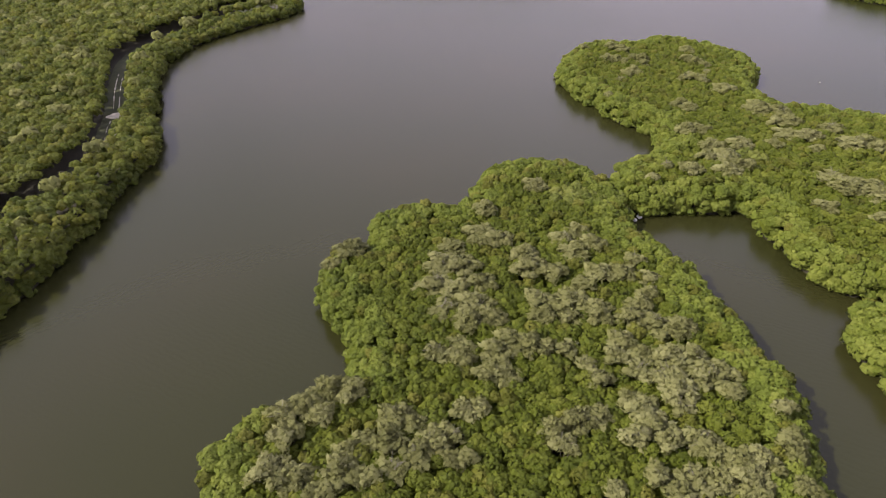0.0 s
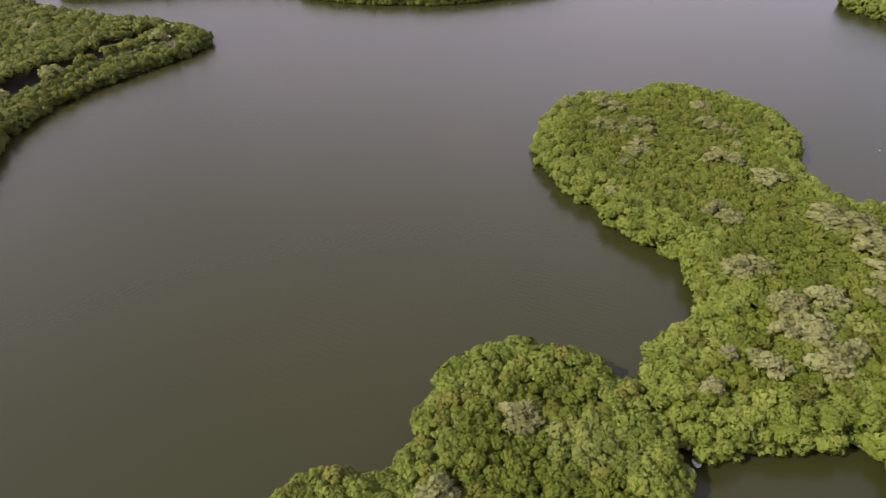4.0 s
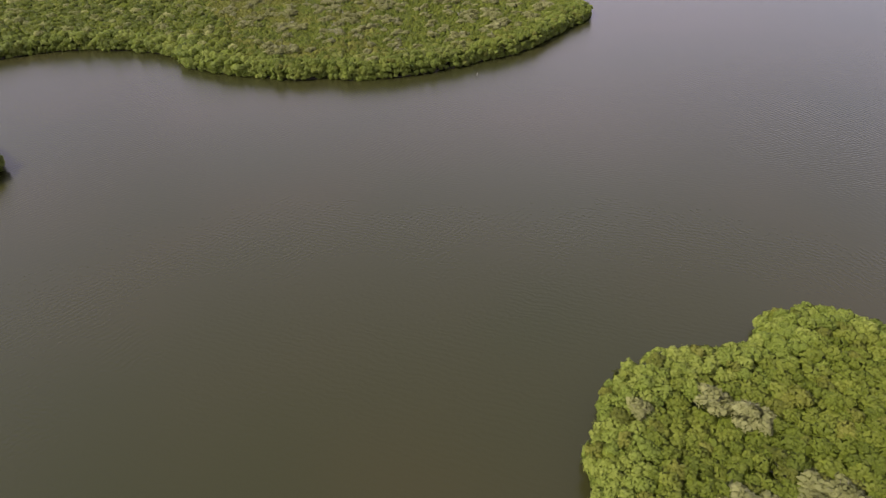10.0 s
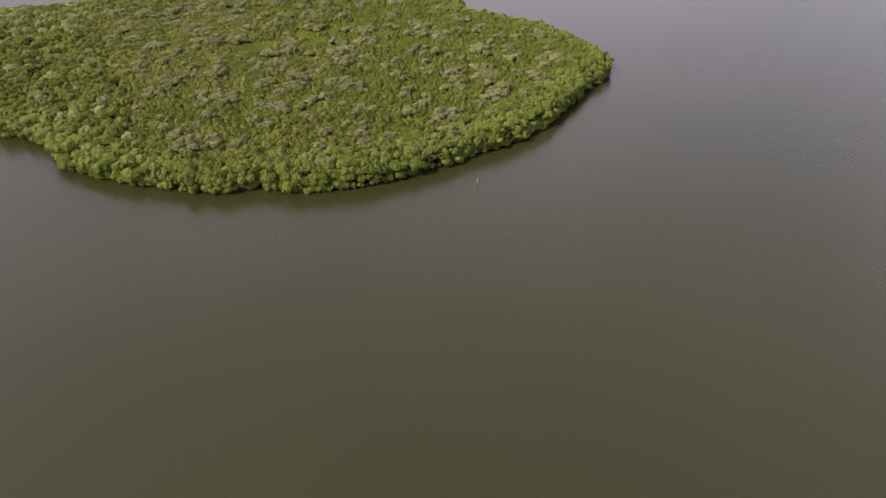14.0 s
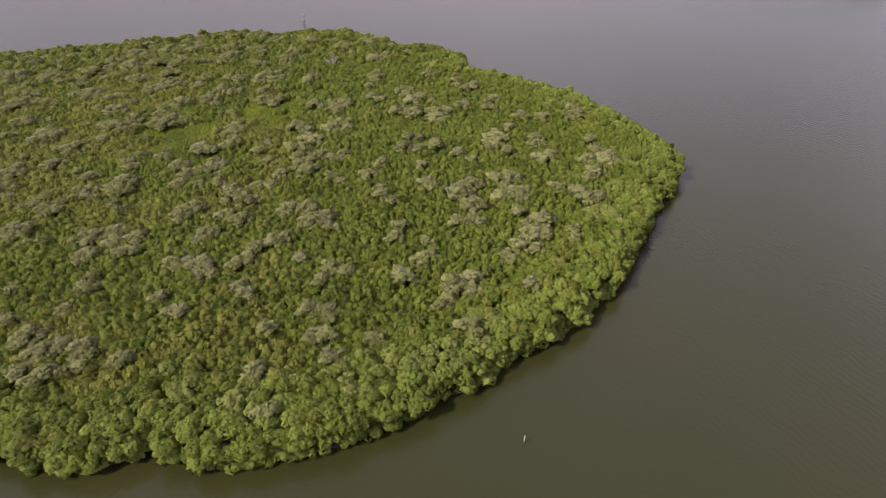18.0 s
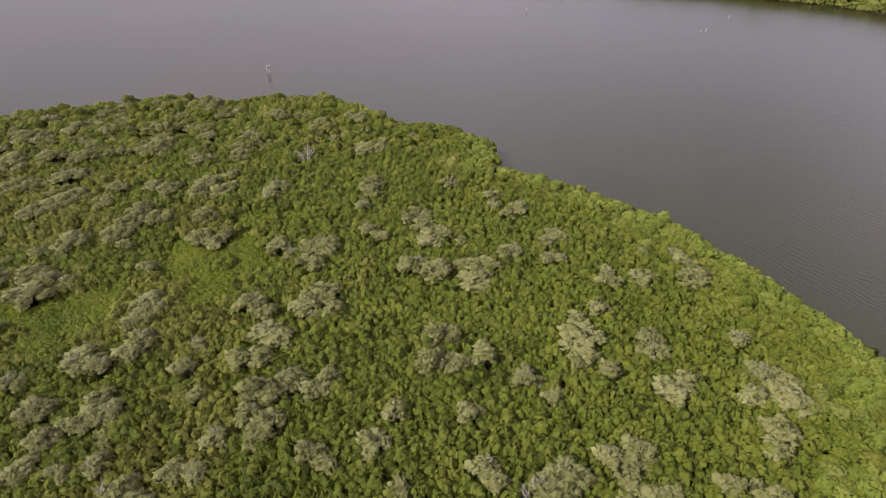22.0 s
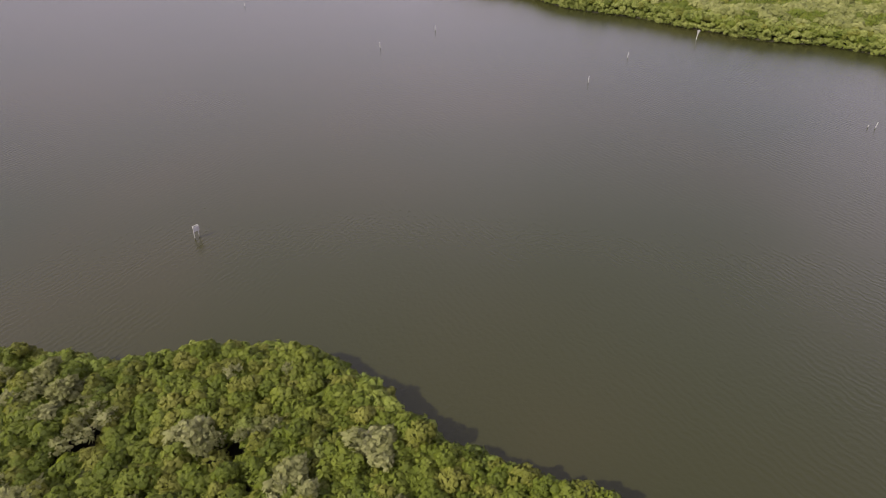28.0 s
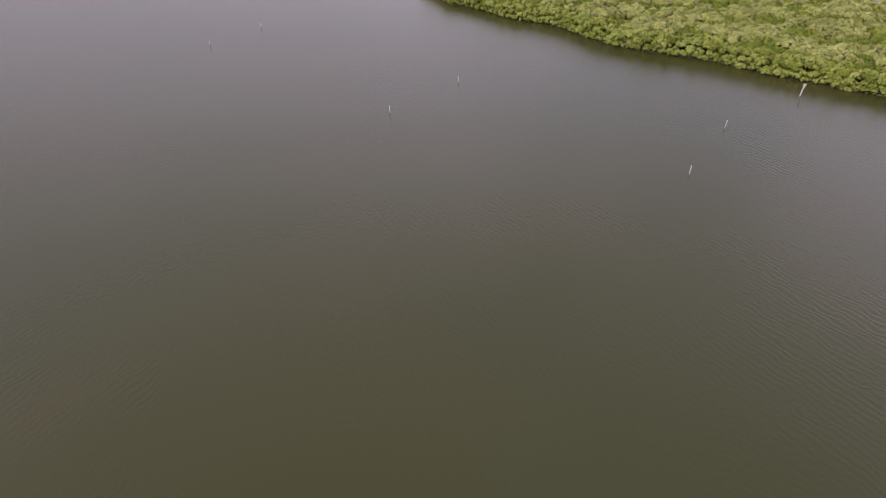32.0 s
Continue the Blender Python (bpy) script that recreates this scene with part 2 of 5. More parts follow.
def water_material():
    m, nodes, links, bsdf, out = material("murky_water")
    geo = nodes.new("ShaderNodeNewGeometry")
    patch = node(nodes, "ShaderNodeTexNoise", Scale=0.016, Detail=2.0, Roughness=0.6)
    links.new(geo.outputs["Position"], patch.inputs["Vector"])
    colours = ramp(nodes, [(0.34, (0.0222, 0.0240, 0.0070)), (0.54, (0.0252, 0.0250, 0.0080)), (0.85, (0.0318, 0.0272, 0.0095))])
    links.new(patch.outputs["Fac"], colours.inputs["Fac"])
    links.new(colours.outputs["Color"], bsdf.inputs["Base Color"])
    bsdf.inputs["IOR"].default_value = 1.33
    bsdf.inputs["Roughness"].default_value = 0.24
    # wind ripples: long crests about a metre apart, stronger in some reaches
    gust = node(nodes, "ShaderNodeTexNoise", Scale=0.02, Detail=3.0, Roughness=0.6)
    links.new(geo.outputs["Position"], gust.inputs["Vector"])
    # the reach behind the first islands lies sheltered
    along = nodes.new("ShaderNodeSeparateXYZ")
    links.new(geo.outputs["Position"], along.inputs["Vector"])
    shelter = node(nodes, "ShaderNodeMapRange")
    for key, value in (("From Min", 130.0), ("From Max", 230.0), ("To Min", -0.3), ("To Max", 0.10)):
        shelter.inputs[key].default_value = value
    links.new(along.outputs["Y"], shelter.inputs["Value"])
    windy = nodes.new("ShaderNodeMath")
    links.new(gust.outputs["Fac"], windy.inputs[0])
    links.new(shelter.outputs["Result"], windy.inputs[1])
    gust_ramp = ramp(nodes, [(0.36, (0.34, 0.34, 0.34)), (0.62, (1, 1, 1))])
    links.new(windy.outputs[0], gust_ramp.inputs["Fac"])
    total = None
    # three sets of crests, each in packets of its own: turn, wavelength, offset of its packets, and where it runs strong:
    # along which axis, from where to where, and how much it gains or loses on the way
    for turn, length, offset, axis, start, end, first, last in (
            (-44, 0.95, 0.0, "X", 45, 85, 0.07, -0.12), (32, 0.85, 37.0, "Y", 235, 295, 0.06, -0.3), (78, 1.0, 71.0, "X", 45, 85, -0.12, 0.07)):
        turned = nodes.new("ShaderNodeMapping")
        turned.inputs["Rotation"].default_value = (0, 0, radians(turn))
        crest = nodes.new("ShaderNodeTexWave")
        crest.wave_type, crest.bands_direction, crest.wave_profile = "BANDS", "Y", "SIN"
        for key, value in (("Scale", 0.314 / length), ("Distortion", 9.0), ("Detail", 3.0), ("Detail Scale", 0.8), ("Detail Roughness", 0.65)):
            crest.inputs[key].default_value = value
        links.new(geo.outputs["Position"], turned.inputs["Vector"])
        links.new(turned.outputs["Vector"], crest.inputs["Vector"])
        moved = nodes.new("ShaderNodeVectorMath")
        moved.inputs[1].default_value = (offset, offset, offset)
        links.new(geo.outputs["Position"], moved.inputs[0])
        packet = node(nodes, "ShaderNodeTexNoise", Scale=0.045, Detail=5.0, Roughness=0.8)
        links.new(moved.outputs["Vector"], packet.inputs["Vector"])
        strong = ramp(nodes, [(0.46, (0, 0, 0)), (0.72, (1, 1, 1))])
        bias = node(nodes, "ShaderNodeMapRange")
        for key, value in (("From Min", start), ("From Max", end), ("To Min", first), ("To Max", last)):
            bias.inputs[key].default_value = value
        links.new(along.outputs[axis], bias.inputs["Value"])
        here = nodes.new("ShaderNodeMath")
        links.new(packet.outputs["Fac"], here.inputs[0])
        links.new(bias.outputs["Result"], here.inputs[1])
        links.new(here.outputs[0], strong.inputs["Fac"])
        wave = nodes.new("ShaderNodeMath")
        wave.operation = "MULTIPLY"
        about = nodes.new("ShaderNodeMath")
        about.inputs[1].default_value = -0.5
        links.new(crest.outputs["Fac"], about.inputs[0])
        links.new(about.outputs[0], wave.inputs[0])
        links.new(strong.outputs["Color"], wave.inputs[1])
        if total is None:
            total = wave.outputs[0]
        else:
            both = nodes.new("ShaderNodeMath")
            links.new(total, both.inputs[0])
            links.new(wave.outputs[0], both.inputs[1])
            total = both.outputs[0]
    # a finer, uneven roughening under them
    fine = node(nodes, "ShaderNodeTexNoise", Scale=1.5, Detail=2.0, Roughness=0.5)
    links.new(geo.outputs["Position"], fine.inputs["Vector"])
    crossed = nodes.new("ShaderNodeMath")
    crossed.operation = "MULTIPLY_ADD"
    crossed.inputs[1].default_value = CREST
    links.new(total, crossed.inputs[0])
    rough = nodes.new("ShaderNodeMath")
    rough.operation = "MULTIPLY_ADD"
    rough.inputs[1].default_value, rough.inputs[2].default_value = 0.3, -0.15
    links.new(fine.outputs["Fac"], rough.inputs[0])
    links.new(rough.outputs[0], crossed.inputs[2])
    gusty = nodes.new("ShaderNodeMath")
    gusty.operation = "MULTIPLY"
    links.new(crossed.outputs[0], gusty.inputs[0])
    links.new(gust_ramp.outputs["Color"], gusty.inputs[1])
    relief = node(nodes, "ShaderNodeBump", Strength=1.0, Distance=0.1)
    links.new(gusty.outputs[0], relief.inputs["Height"])
    links.new(relief.outputs["Normal"], bsdf.inputs["Normal"])
    return m


WATER = water_material()


# ---- mesh helpers ----
def part(name, bm, mat, parent=None, label=""):
    me = bpy.data.meshes.new(name)
    bm.to_mesh(me)
    bm.free()
    me.materials.append(mat)
    ob = new(name, me)
    ob.parent = parent
    if label:
        tagged(ob, label)
    return ob


def tube(bm, points, radii, sides=6):
    """A tapered tube through points, closed at its ends."""
    rings = []
    for i, p in enumerate(points):
        p = Vector(p)
        ahead = (Vector(points[min(i + 1, len(points) - 1)]) - Vector(points[max(i - 1, 0)])).normalized()
        side = ahead.cross(Vector((0.31, 0.95, 0.05))).normalized()
        up = side.cross(ahead)
        rings.append([bm.verts.new(p + radii[i] * (math.cos(a) * side + math.sin(a) * up))
                      for a in (2 * math.pi * k / sides for k in range(sides))])
    for a, b in zip(rings, rings[1:]):
        for k in range(sides):
            bm.faces.new((a[k], a[(k + 1) % sides], b[(k + 1) % sides], b[k])).smooth = True
    bm.faces.new(rings[0][::-1])
    bm.faces.new(rings[-1])


def box(bm, size, m):
    made = bmesh.ops.create_cube(bm, size=1, matrix=m @ Matrix.Diagonal((*size, 1)))
    edges = {e for v in made["verts"] for e in v.link_edges}
    bmesh.ops.bevel(bm, geom=list(edges), offset=min(size) * 0.15, segments=1, affect="EDGES")


def triangles(name, corners, tones, mat, parent=None):
    """One mesh of loose leaf sprays: corners and ways (n, 3, 6), a tone for each spray."""
    n = len(corners)
    corners, ways = corners[..., :3], corners[..., 3:]
    me = bpy.data.meshes.new(name)
    me.vertices.add(3 * n)
    me.vertices.foreach_set("co", np.ascontiguousarray(corners, np.float32).ravel())
    me.loops.add(3 * n)
    me.loops.foreach_set("vertex_index", np.arange(3 * n, dtype=np.int32))
    me.polygons.add(n)
    me.polygons.foreach_set("loop_start", np.arange(0, 3 * n, 3, dtype=np.int32))
    me.update(calc_edges=True)
    att = me.attributes.new("tone", "FLOAT", "POINT")
    att.data.foreach_set("value", np.repeat(tones, 3).astype(np.float32))
    shape = np.empty((n, 3, 3), np.float32)
    shape[..., :2] = ((1, 0), (-0.5, 0.8), (-0.5, -0.8))
    shape[..., 2] = (np.arange(n) * 0.731 % 97)[:, None]
    att = me.attributes.new("spray", "FLOAT_VECTOR", "POINT")
    att.data.foreach_set("vector", shape.ravel())
    att = me.attributes.new("swell", "FLOAT_VECTOR", "POINT")
    att.data.foreach_set("vector", np.ascontiguousarray(ways, np.float32).ravel())
    me.materials.append(mat)
    ob = new(name, me)
    ob.parent = parent
    return ob


rng = np.random.default_rng(7)


def dome(tufts, sprays, size=1.0, tall=0.85, low=-0.3, ragged=0.17, point=0.0, seed=0):
    """A crown of radius 1 built of leaf tufts: corners (n, 3, 3) of its sprays and the way each spray's tuft swells (n, 3, 3)."""
    r = np.random.default_rng(seed)
    k = np.arange(tufts) + 0.5
    z = 1 - (1 - low) * k / tufts
    a = k * 2.39996 + r.normal(0, 0.3, tufts) + r.uniform(0, 6)
    s = np.sqrt(np.clip(1 - z * z, 0, 1))
    d = np.stack([s * np.cos(a), s * np.sin(a), z], 1)
    middle = d * (0.68 + r.uniform(-0.14, 0.14, tufts))[:, None]
    if point:
        middle[:, :2] *= (1 - point * np.clip(z, 0, 1))[:, None]
    swell = 1.28 / math.sqrt(tufts) * r.uniform(0.8, 1.25, tufts)
    corners, ways = [], []
    for m, out, t in zip(middle, d, swell):
        j = np.arange(sprays) + 0.5
        h = 1 - 1.15 * j / sprays
        b = j * 2.39996 + r.uniform(0, 6)
        g = np.sqrt(np.clip(1 - h * h, 0, 1))
        axis = Vector(out * (1, 1, 0.6) + (0, 0, 0.35)).normalized()
        turn = np.array(Vector((0, 0, 1)).rotation_difference(axis).to_matrix())
        way = np.stack([g * np.cos(b), g * np.sin(b), h], 1) @ turn.T
        place = m + way * t * (1 + r.uniform(-0.14, 0.08, sprays))[:, None]
        face = way + r.normal(0, ragged, (sprays, 3))
        face /= np.linalg.norm(face, axis=1)[:, None]
        u = np.cross(face, r.normal(0, 1, (sprays, 3)))
        u /= np.linalg.norm(u, axis=1)[:, None]
        v = np.cross(face, u)
        grow = size * t * 3.1 / math.sqrt(sprays) * r.uniform(0.7, 1.25, sprays)[:, None]
        tri = np.stack([place + grow * u, place + grow * (-0.5 * u + 0.8 * v), place + grow * (-0.5 * u - 0.8 * v)], 1)
        w = (tri - m) / t + 0.5 * (face + out)[:, None]
        corners.append(tri)
        ways.append(w / np.linalg.norm(w, axis=2)[..., None])
    corners, ways = np.concatenate(corners), np.concatenate(ways)
    corners[..., 2] *= tall
    return np.concatenate([corners, ways], 2)


def plume(tufts, sprays, tall=0.7, low=-0.1, slim=1.0, seed=0):
    """An open, feathery crown of radius 1: slender sprays fanning out of loose tufts."""
    r = np.random.default_rng(seed)
    k = np.arange(tufts) + 0.5
    z = 1 - (1 - low) * k / tufts
    a = k * 2.39996 + r.normal(0, 0.4, tufts) + r.uniform(0, 6)
    s = np.sqrt(np.clip(1 - z * z, 0, 1))
    d = np.stack([s * np.cos(a), s * np.sin(a), z], 1)
    middle = d * r.uniform(0.4, 0.85, tufts)[:, None]
    t = np.repeat(1.35 / math.sqrt(tufts) * r.uniform(0.75, 1.3, tufts), sprays)[:, None]
    n = tufts * sprays
    m, out = np.repeat(middle, sprays, 0), np.repeat(d, sprays, 0)
    way = out * (0.9, 0.9, 0.5) + (0, 0, 0.3) + r.normal(0, 0.6, (n, 3))
    way /= np.linalg.norm(way, axis=1)[:, None]
    foot = m + r.normal(0, 0.35, (n, 3)) * t - way * t * 0.4
    tip = foot + way * t * r.uniform(0.9, 1.6, (n, 1))
    side = np.cross(way, out + r.normal(0, 0.5, (n, 3)))
    side *= slim * t * r.uniform(0.3, 0.55, (n, 1)) / np.linalg.norm(side, axis=1)[:, None]
    corners = np.stack([tip, foot + side, foot - side], 1)
    ways = (out + 0.5 * way + (0, 0, 0.25))[:, None] + 0 * corners
    corners[..., 2] *= tall
    return np.concatenate([corners, ways / np.linalg.norm(ways, axis=2)[..., None]], 2)


# crown patterns: rounded mangrove, upright young shoots, feathery grey-olive crowns
ROUND = [dome(16, 7, 0.95, seed=i) for i in range(8)]
FAR_ROUND = [dome(8, 5, 1.08, seed=20 + i) for i in range(8)]
MID_ROUND = [dome(10, 6, 1.0, seed=30 + i) for i in range(8)]
SHOOT = [dome(4, 6, 1.05, 1.5, -0.1, 0.2, 0.4, seed=40 + i) for i in range(8)]
FEATHER = [plume(18, 8, 0.72, seed=60 + i) for i in range(8)]


def stand(patterns, place, radius, tone, tall=None):
    """Crowns of the given patterns at places (n, 3): corners and tones of all their sprays."""
    n = len(place)
    pick, turn = rng.integers(0, len(patterns), n), rng.uniform(0, 2 * np.pi, n)
    tall = np.ones(n) if tall is None else tall
    corners, tones = [], []
    for k, pattern in enumerate(patterns):
        at = np.flatnonzero(pick == k)
        if not len(at):
            continue
        c, s = np.cos(turn[at])[:, None, None], np.sin(turn[at])[:, None, None]
        x, y, z = pattern[None, ..., 0], pattern[None, ..., 1], pattern[None, ..., 2]
        r = radius[at][:, None, None]
        full = np.stack([(c * x - s * y) * r, (s * x + c * y) * r, z * r * tall[at][:, None, None]], -1) + place[at][:, None, None, :]
        x, y, z = pattern[None, ..., 3], pattern[None, ..., 4], pattern[None, ..., 5]
        ways = np.stack([c * x - s * y, s * x + c * y, z + 0 * c], -1)
        corners.append(np.concatenate([full, ways], -1).reshape(-1, 3, 6).astype(np.float32))
        tones.append(np.repeat(tone[at], len(pattern)))
    return np.concatenate(corners), np.concatenate(tones)


# ---- the plan: shorelines of the islands, on water at z = 0 ----
FORE_ISLAND = [(-24, 8), (-23, 22), (-22.3, 36), (-21.4, 43), (-18.4, 47.5), (-13.2, 49.8), (-10, 53.5), (-11.8, 62), (-14.5, 66.5),
               (-15.7, 72), (-14.5, 78.5), (-10, 81.5), (-9.6, 86.5), (-7.5, 90.3), (-1.5, 91.5), (3, 91.8), (6.3, 96), (9.6, 104.8),
               (15, 108.2), (19, 108.5), (25, 106.3), (28.2, 102.3), (31, 100), (32, 94), (31.3, 90), (31.1, 85.5), (33, 79.5),
               (35.5, 73), (36.5, 66), (37.3, 60), (38.4, 54), (38.6, 48), (37.6, 41.5), (35, 34), (33, 20), (30, 6), (3, -4)]
HEAD_ISLAND = [(31.5, 100.5), (34, 104.5), (38.5, 109), (43.3, 111.8), (45.2, 118), (45.4, 128.5), (41.5, 132.5), (39.5, 138.5),
               (37.8, 145), (34.8, 152.5), (33.6, 160), (34, 170), (37.5, 178), (42.5, 186), (51, 189.3), (60, 189.3), (67, 194.3),
               (73, 192), (80.8, 184), (84.8, 176), (86, 168), (83.6, 159), (77.5, 149), (76.8, 138), (82, 133), (92, 128),
               (104, 118), (108, 100), (98, 82), (80, 70), (68, 67), (61.5, 66.8), (56.3, 67.9), (53, 74.5), (51.8, 85),
               (52.5, 91), (50, 92.2), (42, 91.6), (35, 91.8), (32.5, 95)]
ISLET = [(50.5, 58.5), (53, 61.5), (57, 62.6), (64, 60), (66, 50), (60, 42), (53, 46), (51, 51.5)]
MAINLAND = [(-60, 40), (-60.5, 55), (-60, 67), (-58.5, 75), (-58, 85), (-57.8, 98), (-58.2, 108), (-57.4, 115), (-58.2, 123), (-61.5, 133.5),
            (-67, 142.5), (-68.2, 151), (-73.2, 164), (-76.7, 173), (-77.7, 181), (-80.2, 190), (-79.4, 198), (-78, 211), (-72.4, 224), (-64.2, 238),
            (-56.8, 248), (-53.2, 258), (-52.7, 266), (-58, 274), (-64, 281), (-72, 287), (-84, 294), (-97, 300), (-115, 312), (-140, 330),
            (-190, 345), (-215, 325), (-178, 240), (-138, 165), (-105, 100), (-80, 50)]
BIG_ISLAND = [(-135, 352), (-105, 352), (-88, 353), (-72, 357.5), (-54, 353), (-40, 346), (-32, 339), (-27.8, 328), (-16.5, 320), (-3, 312),
              (3, 308.3), (9, 308.2), (12.5, 309), (16, 305.2), (25.5, 305.2), (38, 305.8), (47, 309), (62.3, 315.6), (74, 323), (86, 336.5),
              (94.6, 345.5), (99.6, 349.2), (101.8, 355), (101.8, 367), (99.2, 380.4), (95.4, 393.2), (89.2, 403.2), (83.5, 411.8), (78.5, 416.5),
              (79.6, 427.5), (76, 434.5), (67, 442.6), (61.8, 447.4), (57.2, 457.5), (52.4, 464.4), (42, 468.7), (29, 470), (19, 475),
              (-2, 476), (-26, 474), (-55, 474), (-95, 470), (-125, 440), (-145, 390)]
FAR_ISLAND = [(143, 697), (149, 678), (155, 661), (163.5, 647), (169.5, 621), (185, 600), (193, 583), (205, 563), (217, 553), (226, 539),
              (246, 515), (268, 478), (290, 512), (292, 620), (262, 690), (210, 735), (152, 738)]
SIDE_ISLET = [(165.5, 273), (164, 262), (166, 250), (173, 240), (190, 225), (220, 230), (225, 265), (200, 285), (178, 282), (168, 278)]
ROAD = [(-74, 60), (-74, 93), (-71.5, 103), (-70.6, 110), (-70.6, 118), (-71.2, 127), (-74.4, 137), (-77, 146), (-84.5, 165), (-90, 181),
        (-93.2, 193), (-93.8, 206), (-90.4, 222), (-83, 242), (-76, 258), (-70, 272)]

# grey-olive trees that stand out of the green, band by band along the islands: x, y, radius of the crown
GREY_FORE_TIP = [(21.1, 34.5, 1.2), (32.7, 34.8, 1.0), (27.9, 35.2, 1.5), (15.8, 35.3, 0.9), (-10.9, 35.5, 1.0), (25.5, 35.6, 1.4),
                 (23.1, 36.0, 1.3), (19.7, 36.4, 1.0), (-7.0, 36.9, 1.1), (-13.2, 37.1, 1.5), (29.8, 37.3, 1.5), (27.8, 37.3, 1.5),
                 (-15.4, 37.8, 1.6), (-8.9, 37.9, 1.6), (-3.9, 38.1, 1.2), (26.2, 38.7, 1.5), (33.7, 38.8, 0.9), (1.9, 38.8, 1.1),
                 (-1.9, 39.6, 1.3), (25.1, 40.0, 1.3), (12.2, 40.1, 1.1), (21.9, 40.2, 1.1), (-8.4, 40.2, 1.4), (34.0, 40.4, 1.1),
                 (-0.3, 40.9, 1.5), (19.4, 40.9, 1.2), (-4.6, 41.4, 1.5), (1.4, 41.5, 1.1)]
GREY_FORE_MIDDLE = [(-6.9, 41.8, 1.1), (11.4, 41.9, 1.4), (-14.9, 42.1, 1.4), (21.5, 42.3, 1.7), (13.8, 42.9, 1.4), (-2.2, 43.5, 1.4),
                    (16.2, 43.6, 1.2), (35.1, 44.0, 0.8), (-4.2, 44.3, 1.6), (21.0, 44.5, 1.7), (-11.7, 44.5, 1.2), (24.8, 44.8, 1.1),
                    (-15.8, 45.1, 1.6), (2.7, 45.2, 1.2), (4.4, 45.5, 0.9), (19.7, 46.1, 1.0), (-13.7, 46.1, 1.5), (31.0, 46.5, 0.9),
                    (25.2, 46.7, 1.6), (-8.9, 48.0, 1.3), (-11.6, 48.1, 1.5), (28.9, 48.7, 1.8), (17.3, 48.7, 1.2), (24.8, 49.3, 1.5),
                    (31.0, 49.5, 1.3), (7.5, 49.9, 1.5), (5.3, 50.0, 1.2), (22.0, 50.2, 1.3)]
GREY_FORE_BACK = [(16.7, 51.3, 0.9), (28.7, 51.8, 1.4), (3.0, 51.9, 1.1), (26.3, 51.9, 1.6), (23.3, 52.5, 1.6), (20.1, 52.6, 1.3),
                  (12.3, 53.4, 1.0), (6.9, 53.6, 1.6), (14.6, 53.8, 1.2), (-0.2, 53.9, 1.3), (10.5, 54.4, 1.4), (2.4, 54.7, 1.6),
                  (21.4, 55.0, 1.4), (8.7, 55.5, 1.8), (28.5, 56.7, 1.6), (26.2, 57.8, 2.0), (3.9, 58.8, 1.5), (23.8, 59.0, 1.7),
                  (19.7, 59.2, 1.4), (6.7, 59.7, 1.4), (16.4, 59.9, 1.5), (13.0, 60.0, 1.4), (20.1, 60.8, 1.4), (25.1, 61.2, 1.4),
                  (1.3, 61.6, 2.0), (4.8, 62.1, 2.0), (16.9, 62.7, 2.0), (14.8, 62.8, 1.6)]
GREY_FORE_NECK = [(12.7, 62.9, 1.3), (27.1, 63.5, 1.1), (2.8, 65.5, 2.0), (19.0, 65.9, 1.3), (5.8, 66.9, 1.6), (-0.1, 67.1, 2.1),
                  (28.2, 67.2, 1.3), (24.9, 68.6, 1.6), (21.9, 68.8, 1.7), (15.9, 69.0, 1.5), (12.8, 70.3, 1.9), (3.4, 71.0, 1.9),
                  (27.1, 71.3, 1.2), (0.7, 71.8, 2.0), (-14.3, 72.9, 1.2), (12.6, 73.4, 1.6), (19.9, 74.2, 2.0), (22.7, 75.9, 1.4),
                  (-12.2, 76.1, 1.8), (2.4, 76.1, 1.6), (18.9, 77.6, 1.8), (9.1, 78.1, 1.7), (6.6, 79.0, 2.1), (21.0, 79.9, 1.5), (8.0, 86.7, 1.6),
                  (16.8, 95.2, 1.7)]
GREY_HEAD_NEAR = [(37.8, 97.2, 0.9), (45.1, 98.9, 1.5), (52.9, 100.3, 1.5), (55.6, 100.5, 1.2), (44.5, 100.8, 1.1), (41.6, 102.0, 0.8),
                  (52.6, 103.0, 1.3), (49.7, 105.0, 1.4), (53.5, 105.6, 1.8), (64.3, 109.8, 1.2), (58.2, 109.9, 1.9), (53.2, 109.9, 1.7),
                  (53.5, 117.3, 1.3), (52.7, 118.7, 0.9), (70.2, 120.1, 1.7), (73.4, 127.4, 1.6), (69.9, 128.7, 2.5), (55.2, 130.6, 1.5),
                  (52.9, 132.7, 0.9), (54.9, 133.9, 1.0), (40.7, 142.1, 0.8), (65.3, 148.7, 0.9), (64.5, 150.2, 1.2)]
GREY_HEAD_FAR = [(61.1, 150.3, 1.2), (45.4, 150.7, 0.9), (63.7, 152.0, 1.3), (48.5, 154.3, 1.3), (50.8, 154.7, 1.2), (68.6, 155.4, 0.8),
                 (50.7, 157.3, 1.5), (51.6, 160.6, 1.0), (69.6, 161.1, 1.4), (54.7, 163.7, 1.3), (68.7, 163.8, 1.6), (67.4, 165.4, 1.6),
                 (50.5, 165.4, 1.1), (49.0, 167.2, 1.5), (55.4, 167.5, 1.5), (46.7, 168.3, 1.6), (53.5, 168.5, 1.3), (70.8, 173.3, 0.9),
                 (70.2, 175.4, 1.6), (53.0, 177.6, 1.6), (50.4, 179.8, 1.5), (42.8, 180.3, 1.0)]
